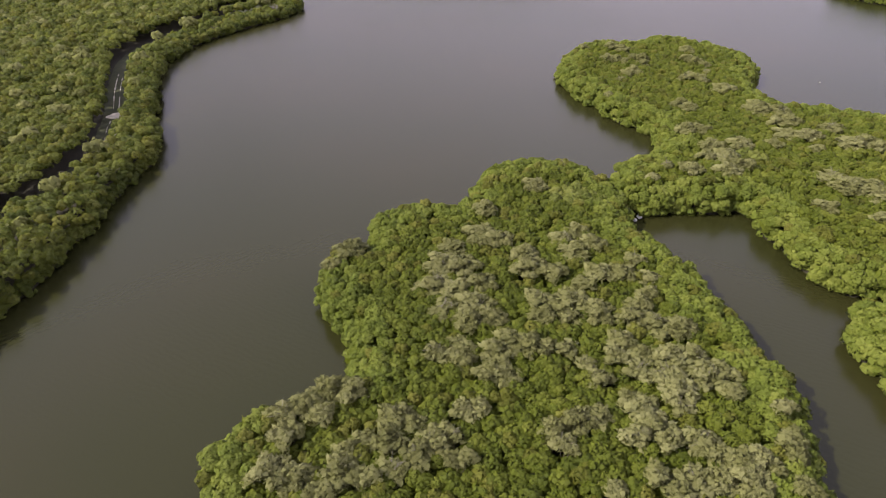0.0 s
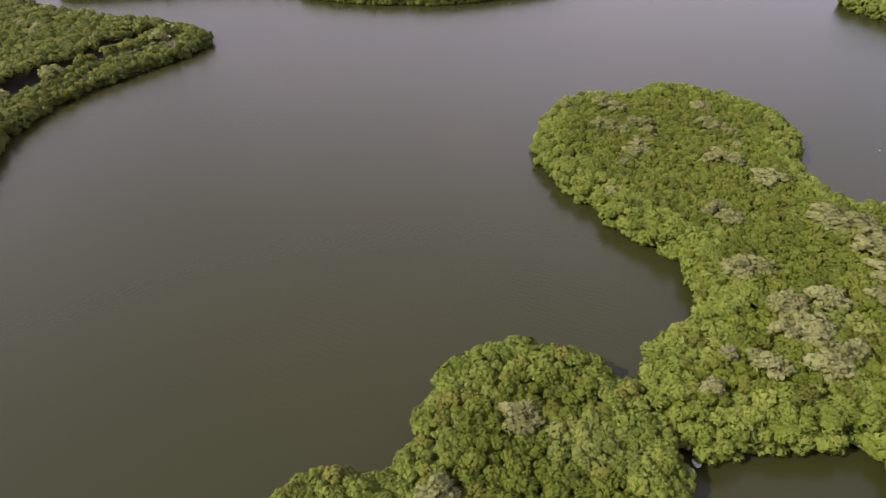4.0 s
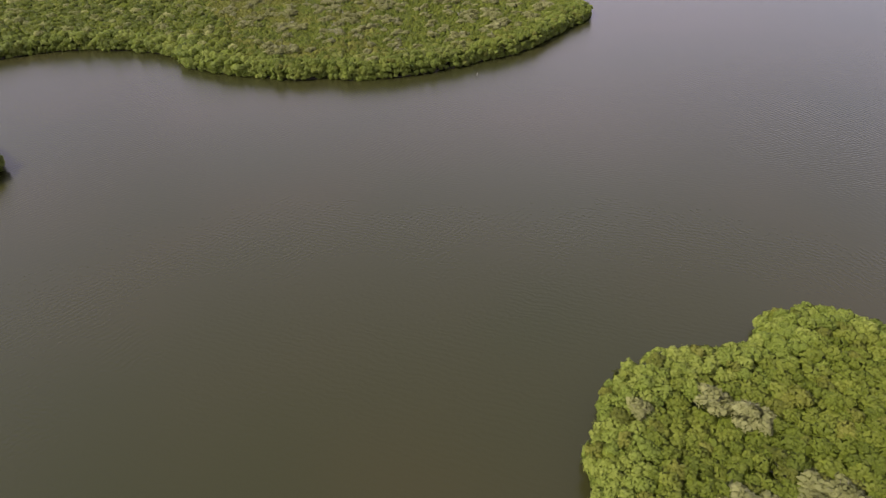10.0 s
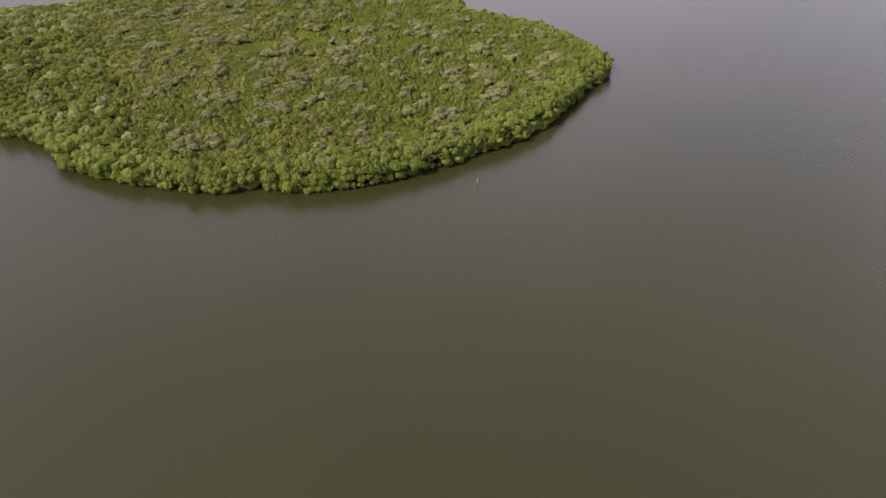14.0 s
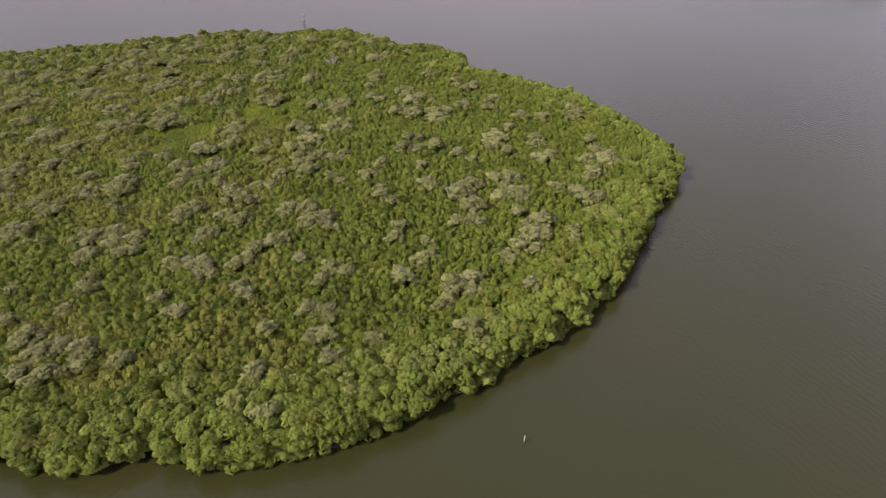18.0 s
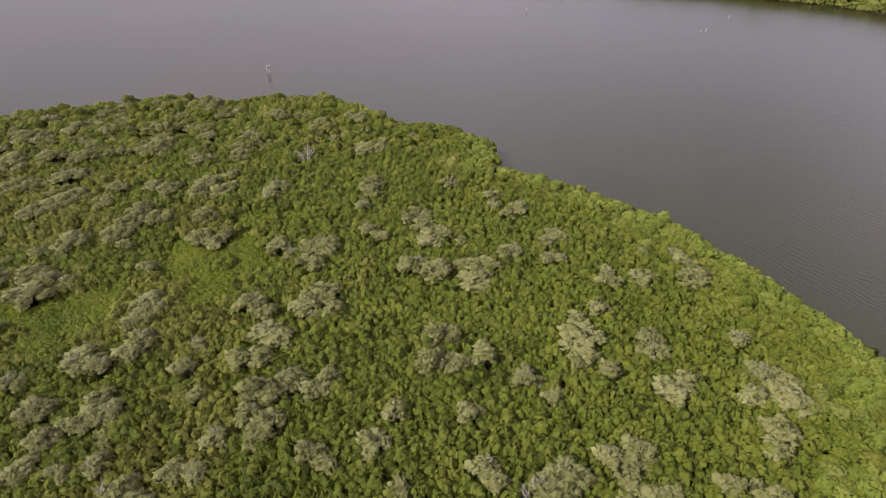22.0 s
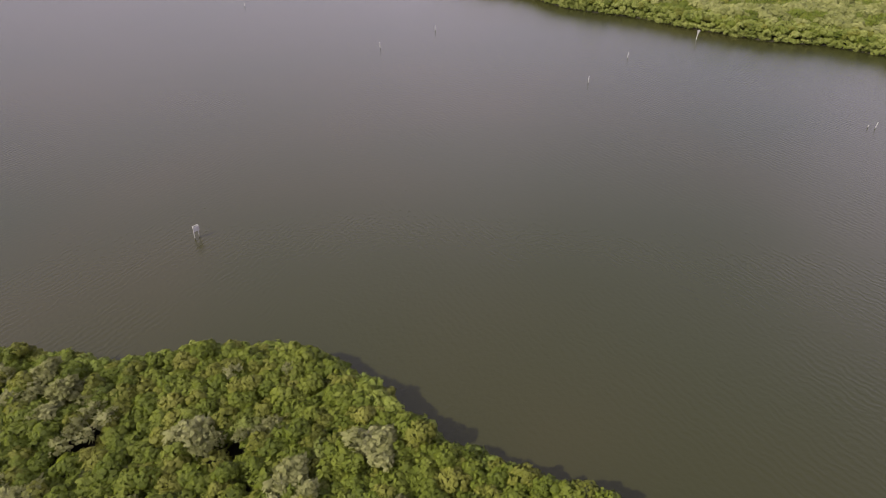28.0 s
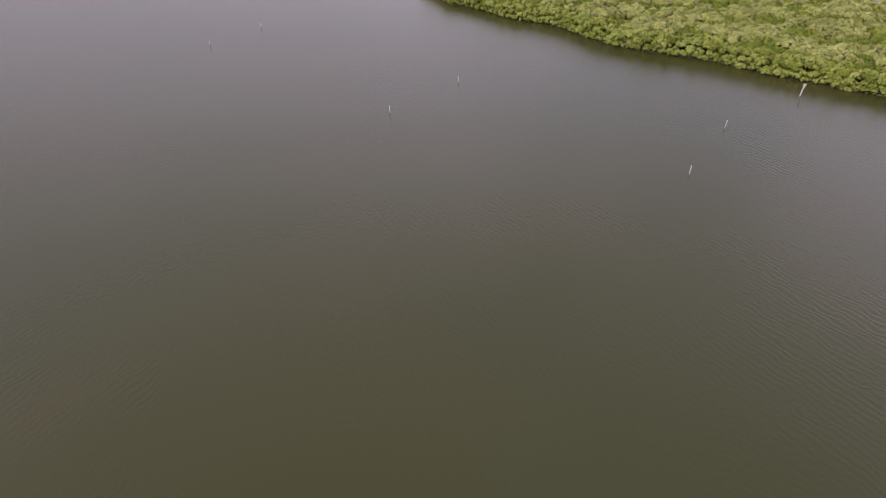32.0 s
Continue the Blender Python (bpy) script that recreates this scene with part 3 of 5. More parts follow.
GREY_BIG_A = [(24.7, 307.8, 1.3), (23.5, 314.3, 1.2), (31.9, 314.9, 1.3), (49.2, 315.3, 1.4), (37.5, 316.4, 1.0), (30.8, 318.3, 1.5),
              (-1.0, 320.0, 1.5), (8.0, 320.6, 1.2), (46.9, 320.6, 1.1), (48.2, 321.5, 1.0), (59.4, 321.5, 1.2), (24.8, 321.6, 1.1),
              (-3.9, 321.9, 1.5), (51.7, 322.2, 1.1), (32.6, 323.2, 1.5), (2.9, 324.0, 1.7), (30.5, 324.0, 1.6), (-2.1, 324.2, 1.7),
              (49.7, 324.3, 1.6), (51.4, 324.4, 1.5), (-0.0, 325.9, 1.4), (44.0, 327.8, 1.2), (-4.4, 328.2, 1.8), (13.5, 328.7, 1.5),
              (43.1, 328.9, 1.4), (59.0, 329.1, 1.6), (63.2, 329.2, 1.3), (32.1, 329.4, 1.1), (69.6, 329.9, 0.9), (22.3, 329.9, 1.2),
              (61.3, 330.6, 1.3)]
GREY_BIG_B = [(46.5, 330.9, 1.4), (32.8, 331.3, 1.2), (36.2, 331.6, 0.8), (21.2, 331.7, 1.1), (47.9, 331.9, 1.3), (66.0, 332.0, 1.1),
              (10.8, 332.1, 1.1), (70.5, 332.6, 1.1), (34.1, 332.9, 1.6), (-1.1, 333.1, 1.1), (63.9, 333.3, 1.7), (48.3, 335.3, 1.1),
              (64.6, 336.2, 1.3), (67.0, 336.2, 1.9), (15.5, 336.2, 0.8), (29.7, 336.5, 1.1), (17.0, 337.1, 1.0), (0.7, 337.7, 1.6),
              (20.7, 337.7, 1.3), (43.9, 338.2, 1.3), (22.3, 338.6, 1.3), (15.5, 339.1, 1.8), (13.6, 340.1, 1.3), (54.4, 340.2, 1.4),
              (57.1, 340.2, 1.3), (64.4, 340.4, 1.2), (11.7, 340.5, 1.3), (45.1, 340.9, 1.2), (77.0, 341.2, 1.8), (23.4, 341.5, 1.3),
              (79.1, 341.8, 1.4)]
GREY_BIG_C = [(76.6, 343.0, 1.7), (26.3, 343.0, 1.6), (28.1, 343.9, 1.2), (57.9, 344.3, 1.7), (34.5, 344.7, 1.4), (75.9, 344.9, 1.1),
              (4.2, 345.5, 1.7), (66.8, 346.0, 2.1), (73.9, 346.2, 1.3), (63.9, 346.3, 1.8), (-1.5, 346.4, 1.7), (32.0, 346.4, 1.9),
              (14.7, 346.6, 1.0), (16.3, 347.8, 1.6), (34.1, 347.9, 1.7), (57.0, 348.3, 1.8), (80.9, 348.7, 1.2), (2.2, 349.3, 1.4),
              (65.3, 349.3, 1.3), (5.3, 349.5, 1.4), (45.6, 349.9, 1.6), (82.3, 350.1, 1.9), (21.2, 350.8, 1.7), (31.6, 350.8, 1.7),
              (57.1, 351.2, 1.1), (59.6, 351.3, 1.9), (28.8, 351.4, 1.9), (-1.4, 351.8, 1.8), (67.1, 351.8, 1.9), (44.5, 352.0, 1.1),
              (64.5, 352.2, 1.2)]
GREY_BIG_D = [(86.7, 352.3, 1.2), (1.7, 352.5, 1.7), (19.0, 352.5, 1.5), (53.3, 352.9, 1.1), (86.7, 354.0, 1.8), (44.1, 354.5, 1.0),
              (52.7, 354.7, 1.4), (83.3, 355.0, 1.3), (11.5, 355.6, 2.0), (87.3, 356.4, 1.7), (-14.0, 356.7, 2.3), (13.2, 357.0, 1.6),
              (22.0, 357.1, 1.8), (86.3, 357.8, 1.7), (75.7, 358.4, 1.9), (19.8, 359.2, 2.2), (78.1, 359.4, 1.1), (38.0, 359.4, 1.0),
              (42.9, 360.4, 1.6), (62.7, 361.1, 1.1), (36.6, 361.2, 1.2), (53.4, 361.6, 1.2), (18.2, 362.0, 0.9), (20.1, 362.1, 1.2),
              (26.1, 362.4, 1.0), (70.2, 362.6, 0.9), (24.0, 362.9, 1.2), (-10.3, 363.1, 2.0), (87.6, 363.3, 1.3), (46.1, 363.8, 1.1),
              (60.9, 364.5, 1.4)]
GREY_BIG_E = [(31.9, 364.8, 1.3), (77.0, 364.8, 1.6), (68.1, 365.2, 1.4), (16.7, 365.2, 1.1), (13.7, 365.4, 1.1), (28.0, 365.9, 1.3),
              (33.0, 366.0, 1.6), (77.5, 366.4, 1.3), (10.1, 366.5, 1.3), (-0.1, 367.0, 1.7), (31.4, 368.0, 1.3), (69.6, 368.6, 2.4),
              (-5.8, 369.1, 1.9), (17.1, 369.2, 1.0), (57.9, 369.2, 1.4), (53.9, 369.3, 1.6), (38.0, 369.6, 1.4), (-0.3, 369.7, 2.6),
              (33.8, 370.0, 1.1), (51.4, 370.0, 1.6), (12.2, 370.1, 1.1), (10.9, 370.3, 1.6), (32.1, 371.4, 1.7), (13.5, 371.6, 1.1),
              (40.1, 371.7, 1.1), (70.6, 371.8, 1.5), (35.7, 371.9, 1.6), (15.0, 372.1, 1.7), (17.2, 372.3, 1.5), (25.6, 372.5, 0.9),
              (74.3, 373.0, 1.1)]
GREY_BIG_F = [(55.3, 374.2, 1.0), (53.3, 374.3, 1.7), (15.7, 374.6, 1.5), (9.1, 374.9, 1.7), (89.7, 375.3, 1.9), (30.4, 376.6, 1.4),
              (32.9, 376.6, 1.3), (0.5, 376.7, 1.6), (24.2, 377.5, 1.0), (83.6, 377.9, 1.7), (78.5, 378.7, 1.4), (91.2, 378.9, 1.0),
              (35.6, 379.1, 1.4), (79.6, 380.1, 1.1), (15.0, 380.2, 1.2), (90.8, 380.5, 1.2), (6.1, 380.5, 1.4), (-21.0, 380.8, 2.0),
              (33.7, 381.1, 1.9), (25.5, 381.1, 1.0), (90.1, 381.4, 1.0), (12.8, 381.9, 2.0), (18.2, 382.0, 1.5), (-14.6, 382.7, 2.3),
              (42.3, 382.7, 1.3), (86.7, 383.2, 0.9), (61.8, 383.8, 2.4), (19.0, 383.9, 1.7), (38.8, 384.2, 1.8), (33.9, 384.7, 1.3),
              (74.6, 384.8, 0.8)]
GREY_BIG_G = [(73.1, 385.4, 1.2), (64.8, 386.5, 1.4), (41.2, 386.6, 2.2), (62.2, 386.9, 1.5), (31.9, 387.1, 1.8), (56.9, 387.2, 1.9),
              (60.9, 387.9, 0.9), (18.2, 387.9, 1.8), (67.4, 388.5, 1.2), (69.0, 388.8, 1.4), (53.8, 389.6, 1.6), (74.6, 389.6, 1.1),
              (55.5, 389.6, 1.2), (-12.3, 390.2, 2.6), (19.2, 391.0, 2.1), (76.2, 391.1, 1.7), (62.8, 393.7, 0.8), (41.4, 394.1, 1.3),
              (39.4, 395.4, 1.1), (58.7, 395.8, 2.0), (60.8, 396.0, 1.3), (3.6, 397.6, 2.6), (42.7, 397.9, 1.8), (38.0, 397.9, 1.0),
              (40.8, 398.5, 1.6), (51.2, 398.9, 1.1), (72.0, 399.2, 1.1), (8.2, 399.6, 1.2), (43.9, 399.8, 1.0), (58.5, 399.8, 1.9),
              (35.4, 400.0, 0.8)]
GREY_BIG_H = [(74.5, 400.1, 1.4), (-19.5, 400.1, 2.6), (18.3, 400.1, 1.2), (42.6, 400.2, 1.4), (-7.2, 400.4, 2.6), (5.4, 400.4, 1.6),
              (36.5, 400.6, 1.4), (49.9, 401.1, 1.3), (56.5, 402.5, 0.9), (70.8, 402.5, 1.0), (2.7, 402.7, 2.0), (-3.0, 403.1, 2.6),
              (59.5, 403.4, 1.0), (58.2, 403.8, 1.4), (27.0, 404.7, 1.4), (71.5, 405.7, 1.5), (28.8, 406.1, 1.1), (25.0, 406.2, 1.7),
              (14.3, 407.6, 1.0), (2.0, 408.9, 1.3), (50.3, 409.0, 1.1), (-26.9, 409.1, 2.4), (5.9, 410.1, 2.4), (-8.3, 410.3, 2.6),
              (12.7, 411.1, 2.1), (25.6, 412.4, 1.6), (66.2, 412.5, 1.6), (52.7, 413.9, 1.5), (12.9, 414.2, 1.2), (14.4, 414.6, 1.6),
              (18.4, 414.7, 1.8)]
GREY_BIG_I = [(24.7, 415.0, 1.0), (53.4, 415.5, 1.8), (36.0, 416.9, 1.4), (15.0, 417.6, 1.8), (37.4, 420.0, 1.8), (28.0, 421.3, 1.7),
              (-33.0, 422.2, 2.6), (-1.9, 422.4, 2.0), (24.3, 422.4, 1.8), (29.3, 422.6, 1.4), (9.0, 423.0, 1.7), (19.3, 424.7, 1.8),
              (25.8, 424.9, 1.8), (-16.8, 425.1, 2.6), (1.7, 425.2, 2.4), (4.2, 426.6, 2.1), (16.4, 426.8, 1.4), (29.8, 427.4, 1.5),
              (10.6, 427.5, 1.6), (57.4, 430.0, 1.5), (55.0, 430.8, 2.3), (58.6, 433.3, 0.9), (1.3, 435.2, 2.6), (31.1, 435.4, 1.8),
              (23.8, 435.8, 2.2), (22.5, 439.7, 1.2), (31.8, 439.9, 1.7), (-29.6, 440.8, 2.6), (34.9, 441.6, 1.3), (-18.8, 442.1, 2.6),
              (3.1, 442.4, 2.0)]
GREY_BIG_J = [(13.9, 442.5, 1.6), (48.8, 443.0, 1.2), (46.1, 443.2, 0.8), (32.9, 443.3, 1.6), (16.0, 443.4, 2.3), (-3.2, 444.4, 2.4),
              (18.2, 444.4, 1.7), (56.5, 444.7, 1.1), (46.9, 445.2, 1.1), (-10.1, 445.3, 2.2), (25.5, 445.8, 1.5), (48.1, 445.9, 1.4),
              (-38.6, 446.3, 2.6), (57.1, 446.6, 1.2), (55.5, 447.6, 1.5), (23.4, 452.0, 1.0), (16.7, 452.8, 1.6), (38.9, 454.1, 1.5),
              (40.3, 454.5, 0.9), (4.4, 455.9, 1.4), (-10.4, 456.6, 2.6), (-1.8, 458.6, 2.4), (25.1, 461.6, 1.3), (26.5, 464.1, 1.6),
              (24.2, 468.0, 1.2)]
GREY_FORE = GREY_FORE_TIP + GREY_FORE_MIDDLE + GREY_FORE_BACK + GREY_FORE_NECK
GREY_HEAD_EAST = [(68.6, 126.9, 2.4), (72.8, 125.6, 2.1), (72.5, 120.1, 1.7), (69.2, 114.3, 2.4), (72.2, 112.7, 1.9), (78.7, 116.6, 2.0), (71.6, 107.2, 1.2), (78.4, 108.1, 2.4), (82.2, 109.2, 1.5), (82.4, 106.0, 1.5), (51.7, 109.0, 1.5), (51.3, 98.7, 1.9), (67.4, 95.5, 2.3), (67.9, 91.2, 2.4), (72.0, 92.0, 2.3), (71.5, 88.0, 1.8), (61.2, 84.8, 1.3), (67.2, 80.9, 1.2), (50.2, 117.0, 1.7), (67.3, 142.0, 2.3)]
GREY_HEAD = GREY_HEAD_NEAR + GREY_HEAD_FAR + GREY_HEAD_EAST
GREY_BIG = GREY_BIG_A + GREY_BIG_B + GREY_BIG_C + GREY_BIG_D + GREY_BIG_E + GREY_BIG_F + GREY_BIG_G + GREY_BIG_H + GREY_BIG_I + GREY_BIG_J
YELLOW = [(10.5, 318.8, 2.7), (13.6, 318.9, 2.3), (4.0, 320.6, 1.6), (6.5, 317.1, 1.3), (15.4, 313.7, 1.6), (28.4, 313.3, 1.6), (43.1, 310.6, 2.6), (39.3, 311.7, 1.9), (46.1, 311.8, 2.0), (76.7, 336.6, 2.2), (82.3, 346.3, 2.2), (82.7, 385.3, 2.2), (87.3, 377.9, 1.6), (68.7, 421.5, 2.3), (82.7, 391.4, 2.0), (83.6, 387.1, 2.3), (80.4, 387.4, 1.7), (84.0, 381.3, 1.8), (45.3, 453.6, 1.3), (50.7, 448.2, 1.2), (52.8, 440.5, 1.5), (54.0, 438.7, 1.3), (22.4, 91.7, 3.5), (25.4, 90.1, 2.5), (57.1, 107.9, 2.7), (58.5, 105.6, 2.2), (35.5, 312.2, 4.0), (90.3, 351.5, 2.6), (50.6, 315.2, 3.0), (22.2, 311.3, 2.5), (86.0, 384.9, 3.0)]
# low green openings in the big island, and small pools: x, y, radius
MEADOW = [(2.2, 394.9, 4.4), (7.2, 393.4, 4.8), (11.3, 393.4, 4.4), (13.1, 395.3, 3.5), (23.7, 400.4, 4.3), (26.3, 392.6, 3.5), (23.5, 405.1, 3.9), (30.1, 403.1, 4.4), (33.3, 399.0, 3.8), (28.5, 395.3, 3.1), (32.9, 410.9, 3.4), (39.1, 409.9, 2.6), (7.1, 387.8, 3.2)]
POOL = [(-0.3, 86.4, 1.5), (69.8, 342.6, 0.8), (69.2, 341.2, 0.6), (65.0, 348.6, 0.9), (33.0, 96.0, 1.0), (42.5, 430.2, 1.7), (44.3, 431.2, 1.2)]
DEAD = [(59.2, 115.3, 1.0), (43.4, 430.4, 1.35), (58.2, 347.0, 1.0), (56.0, 350.5, 1.0), (54.2, 341.8, 0.9), (42.1, 179.5, 0.8), (53.4, 172.3, 0.9),
        (60.4, 351.0, 0.9), (50.0, 462.6, 0.6), (-59.5, 248.5, 1.1)]


def smooth_line(points, closed=True, steps=5, wobble=0.0, seed=0):
    """A flowing line through the plan's points; wobble: uneven edges, in metres."""
    p = np.array(points, float)
    n = len(p)
    line = []
    for i in range(n if closed else n - 1):
        a, b, c, d = (p[(i + k) % n] if closed else p[min(max(i + k, 0), n - 1)] for k in (-1, 0, 1, 2))
        for t in np.arange(steps) / steps:
            line.append(0.5 * (2 * b + (c - a) * t + (2 * a - 5 * b + 4 * c - d) * t**2 + (3 * b - a - 3 * c + d) * t**3))
    if not closed:
        line.append(p[-1])
    line = np.array(line)
    if wobble:
        line += [[wobble * noise.noise(Vector((x * 0.3, y * 0.3, seed))), wobble * noise.noise(Vector((x * 0.3, y * 0.3, seed + 9)))] for x, y in line]
    return line


def line_distance(q, line, closed=True):
    ends = np.roll(line, -1, 0) if closed else line[1:]
    begin = line if closed else line[:-1]
    best = np.full(len(q), 1e9)
    for a, b in zip(begin, ends):
        ab = b - a
        t = np.clip(((q - a) @ ab) / (ab @ ab + 1e-9), 0, 1)
        best = np.minimum(best, ((q - a - t[:, None] * ab) ** 2).sum(1))
    return np.sqrt(best)


def inside(q, line):
    x, y = q.T
    odd = np.zeros(len(q), bool)
    for (ax, ay), (bx, by) in zip(line, np.roll(line, -1, 0)):
        cross = (ay > y) != (by > y)
        odd ^= cross & (x < (bx - ax) * (y - ay) / (by - ay + 1e-12) + ax)
    return odd


def in_spots(q, spots, seed=0):
    """How far within the nearest of some uneven spots: above 0 inside."""
    wob = np.array([noise.noise(Vector((x * 0.5, y * 0.5, seed))) for x, y in q])
    best = np.full(len(q), -9.0)
    for x, y, r in spots:
        best = np.maximum(best, 1 - np.hypot(q[:, 0] - x, q[:, 1] - y) / r)
    return best + 0.35 * wob


def scatter(line, spacing):
    """Uneven places about that far apart within a shoreline."""
    (x0, y0), (x1, y1) = line.min(0), line.max(0)
    gx, gy = np.meshgrid(np.arange(x0, x1, spacing), np.arange(y0, y1, spacing * 0.87))
    gx[1::2] += spacing / 2
    q = np.stack([gx.ravel(), gy.ravel()], 1)
    q += rng.uniform(-0.36, 0.36, q.shape) * spacing
    return q[inside(q, line)]


def field(q, scale, seed):
    return np.array([noise.noise(Vector((x * scale, y * scale, seed))) for x, y in q])


# ---- water: one sheet to the horizon ----
bm = bmesh.new()
bmesh.ops.create_grid(bm, x_segments=8, y_segments=8, size=4500, matrix=Matrix.Translation((0, 300, 0)))
tagged(part("water", bm, WATER), "murky olive-brown lagoon water with faint wind ripples", "water", kind="structure")


def mud_bank(name, line, label):
    """The low muddy ground under a stand: a slab with sloping sides."""
    bm = bmesh.new()
    rings = []
    mid = line.mean(0)
    ahead = np.roll(line, -1, 0) - np.roll(line, 1, 0)
    normal = np.stack([ahead[:, 1], -ahead[:, 0]], 1) / np.linalg.norm(ahead, axis=1)[:, None]
    area = (line[:, 0] * np.roll(line[:, 1], -1) - np.roll(line[:, 0], -1) * line[:, 1]).sum()
    normal *= np.sign(area)
    for out, z in ((-0.3, -0.6), (-0.7, 0.1), (-1.0, 0.25)):
        rings.append([bm.verts.new((x, y, z)) for x, y in line + out * normal])
    for a, b in zip(rings, rings[1:]):
        for k in range(len(line)):
            n = (k + 1) % len(line)
            bm.faces.new((a[k], a[n], b[n], b[k]))
    top = rings[-1]
    for a, b, c in tessellate_polygon([[v.co for v in top]]):
        bm.faces.new((top[a], top[b], top[c]))
    bmesh.ops.recalc_face_normals(bm, faces=bm.faces)
    return tagged(part(name, bm, MUD), label, "mud bank", kind="structure")


def tree_crown(lobes, seed, patterns, spread, base):
    """A crown of several lobes round a middle one."""
    r = np.random.default_rng(seed)
    pieces, tones, tips = [], [], []
    for k in range(lobes):
        a, far = k * 2.4 + r.uniform(-0.4, 0.4), spread * math.sqrt((k + 0.2) / lobes)
        at = np.array([far * math.cos(a), far * math.sin(a), base - 0.34 * far * far / spread + r.uniform(-0.35, 0.4)])
        size = r.uniform(0.75, 1.05)
        piece = patterns[k % len(patterns)].copy()
        piece[..., :3] = piece[..., :3] * size + at
        pieces.append(piece)
        tones.append(np.full(len(pieces[-1]), r.uniform(0.25, 0.75)))
        tips.append(at)
    return np.concatenate(pieces), np.concatenate(tones), tips


def trunk_mesh(tips, seed, base, prop_roots):
    r = random.Random(seed)
    bm = bmesh.new()
    fork = Vector((r.uniform(-0.2, 0.2), r.uniform(-0.2, 0.2), base * 0.45))
    tube(bm, [(0, 0, -0.1), fork * 0.5 + Vector((0.06, 0, 0)), fork], [0.16, 0.12, 0.1], 6)
    for tip in tips:
        tip = Vector(tip)
        bend = fork.lerp(tip, 0.5) + Vector((0, 0, -0.15))
        tube(bm, [fork - Vector((0, 0, 0.1)), bend, tip], [0.075, 0.05, 0.02], 5)
    for k in range(prop_roots):
        a = 2 * math.pi * k / prop_roots + r.uniform(-0.3, 0.3)
        d, reach = Vector((math.cos(a), math.sin(a), 0)), r.uniform(0.6, 1.1)
        tube(bm, [(0, 0, base * 0.24), d * reach * 0.6 + Vector((0, 0, base * 0.2)), d * reach + Vector((0, 0, -0.15))], [0.045, 0.04, 0.03], 4)
    return bm


def tree_model(seed, patterns, mat, lobes, spread, base, roots, name, label):
    root = tagged(new(name), label, "tree", "mangrove trees")
    root.empty_display_size = 0.3
    corners, tones, tips = tree_crown(lobes, seed, patterns, spread, base)
    part("trunk", trunk_mesh(tips, seed, base, roots), BARK, root, "dark forked trunk with arching prop roots" if roots else "grey forked trunk")
    triangles("crown", corners, tones, mat, root)
    return root


SMALL_ROUND = [dome(17, 8, 0.95, seed=80 + i) for i in range(5)]
SMALL_FEATHER = [np.concatenate([0.86 * dome(8, 5, 1.0, 0.7, -0.1, 0.5, seed=90 + i), plume(26, 6, 0.75, slim=0.75, seed=190 + i)]) for i in range(5)]
SHORE_TREES = [tree_model(s, SMALL_ROUND, LEAF_SHORE, 6, 1.45, 3.7, 6, "mangrove_tree",
                          "rounded bright green mangrove at the water's edge") for s in range(4)]
# grey-olive trees in three sizes: lobes of the crown, their spread, their height; and how far the crown reaches
PALE_SIZES = ((3, 0.6, 4.1), (5, 1.05, 4.4), (9, 1.7, 4.65))
PALE_TREES = []
for lobes, spread, base in PALE_SIZES:
    PALE_TREES.append([tree_model(30 + 7 * lobes + k, SMALL_FEATHER, LEAF_PALE, lobes, spread, base, 0, "pale_mangrove_tree",
                                  "spreading grey-olive mangrove above the green thicket") for k in range(4)])
PALE_REACH = [0.95, 1.35, 1.9]
used_models = set()


def plant(models, x, y, z, scale, tall=1.0):
    """Sets out one tree: the models themselves first, then copies."""
    model = next((one for one in models if one.name not in used_models), None)
    m = pose(x, y, z, 0, 0, float(rng.uniform(0, 360)))
    if model is None:
        ob = copy_thing(models[int(rng.integers(len(models)))], m)
    else:
        ob = model
        used_models.add(model.name)
    ob.matrix_basis = m
    ob.scale = (scale, scale, tall * float(rng.uniform(0.94, 1.08)))


def grown(q):
    """The north end of the big island bears full-grown rounded trees instead of young shoots: how much wider its rim is."""
    return 60 * np.clip((q[:, 1] - 432 + 0.2 * (q[:, 0] - 30)) / 12, 0, 1) * (q[:, 1] < 480) * (q[:, 1] > 400)


def canopy_height(q, d, top, seed):
    """The height of the crowns' middles: low and overhanging at the shore, rolling within."""
    return top * (1 - 0.5 * np.exp(-np.clip(d, 0, 50) / 1.1)) + 0.55 * field(q, 0.11, seed) + 0.35 * field(q, 0.35, seed + 3)


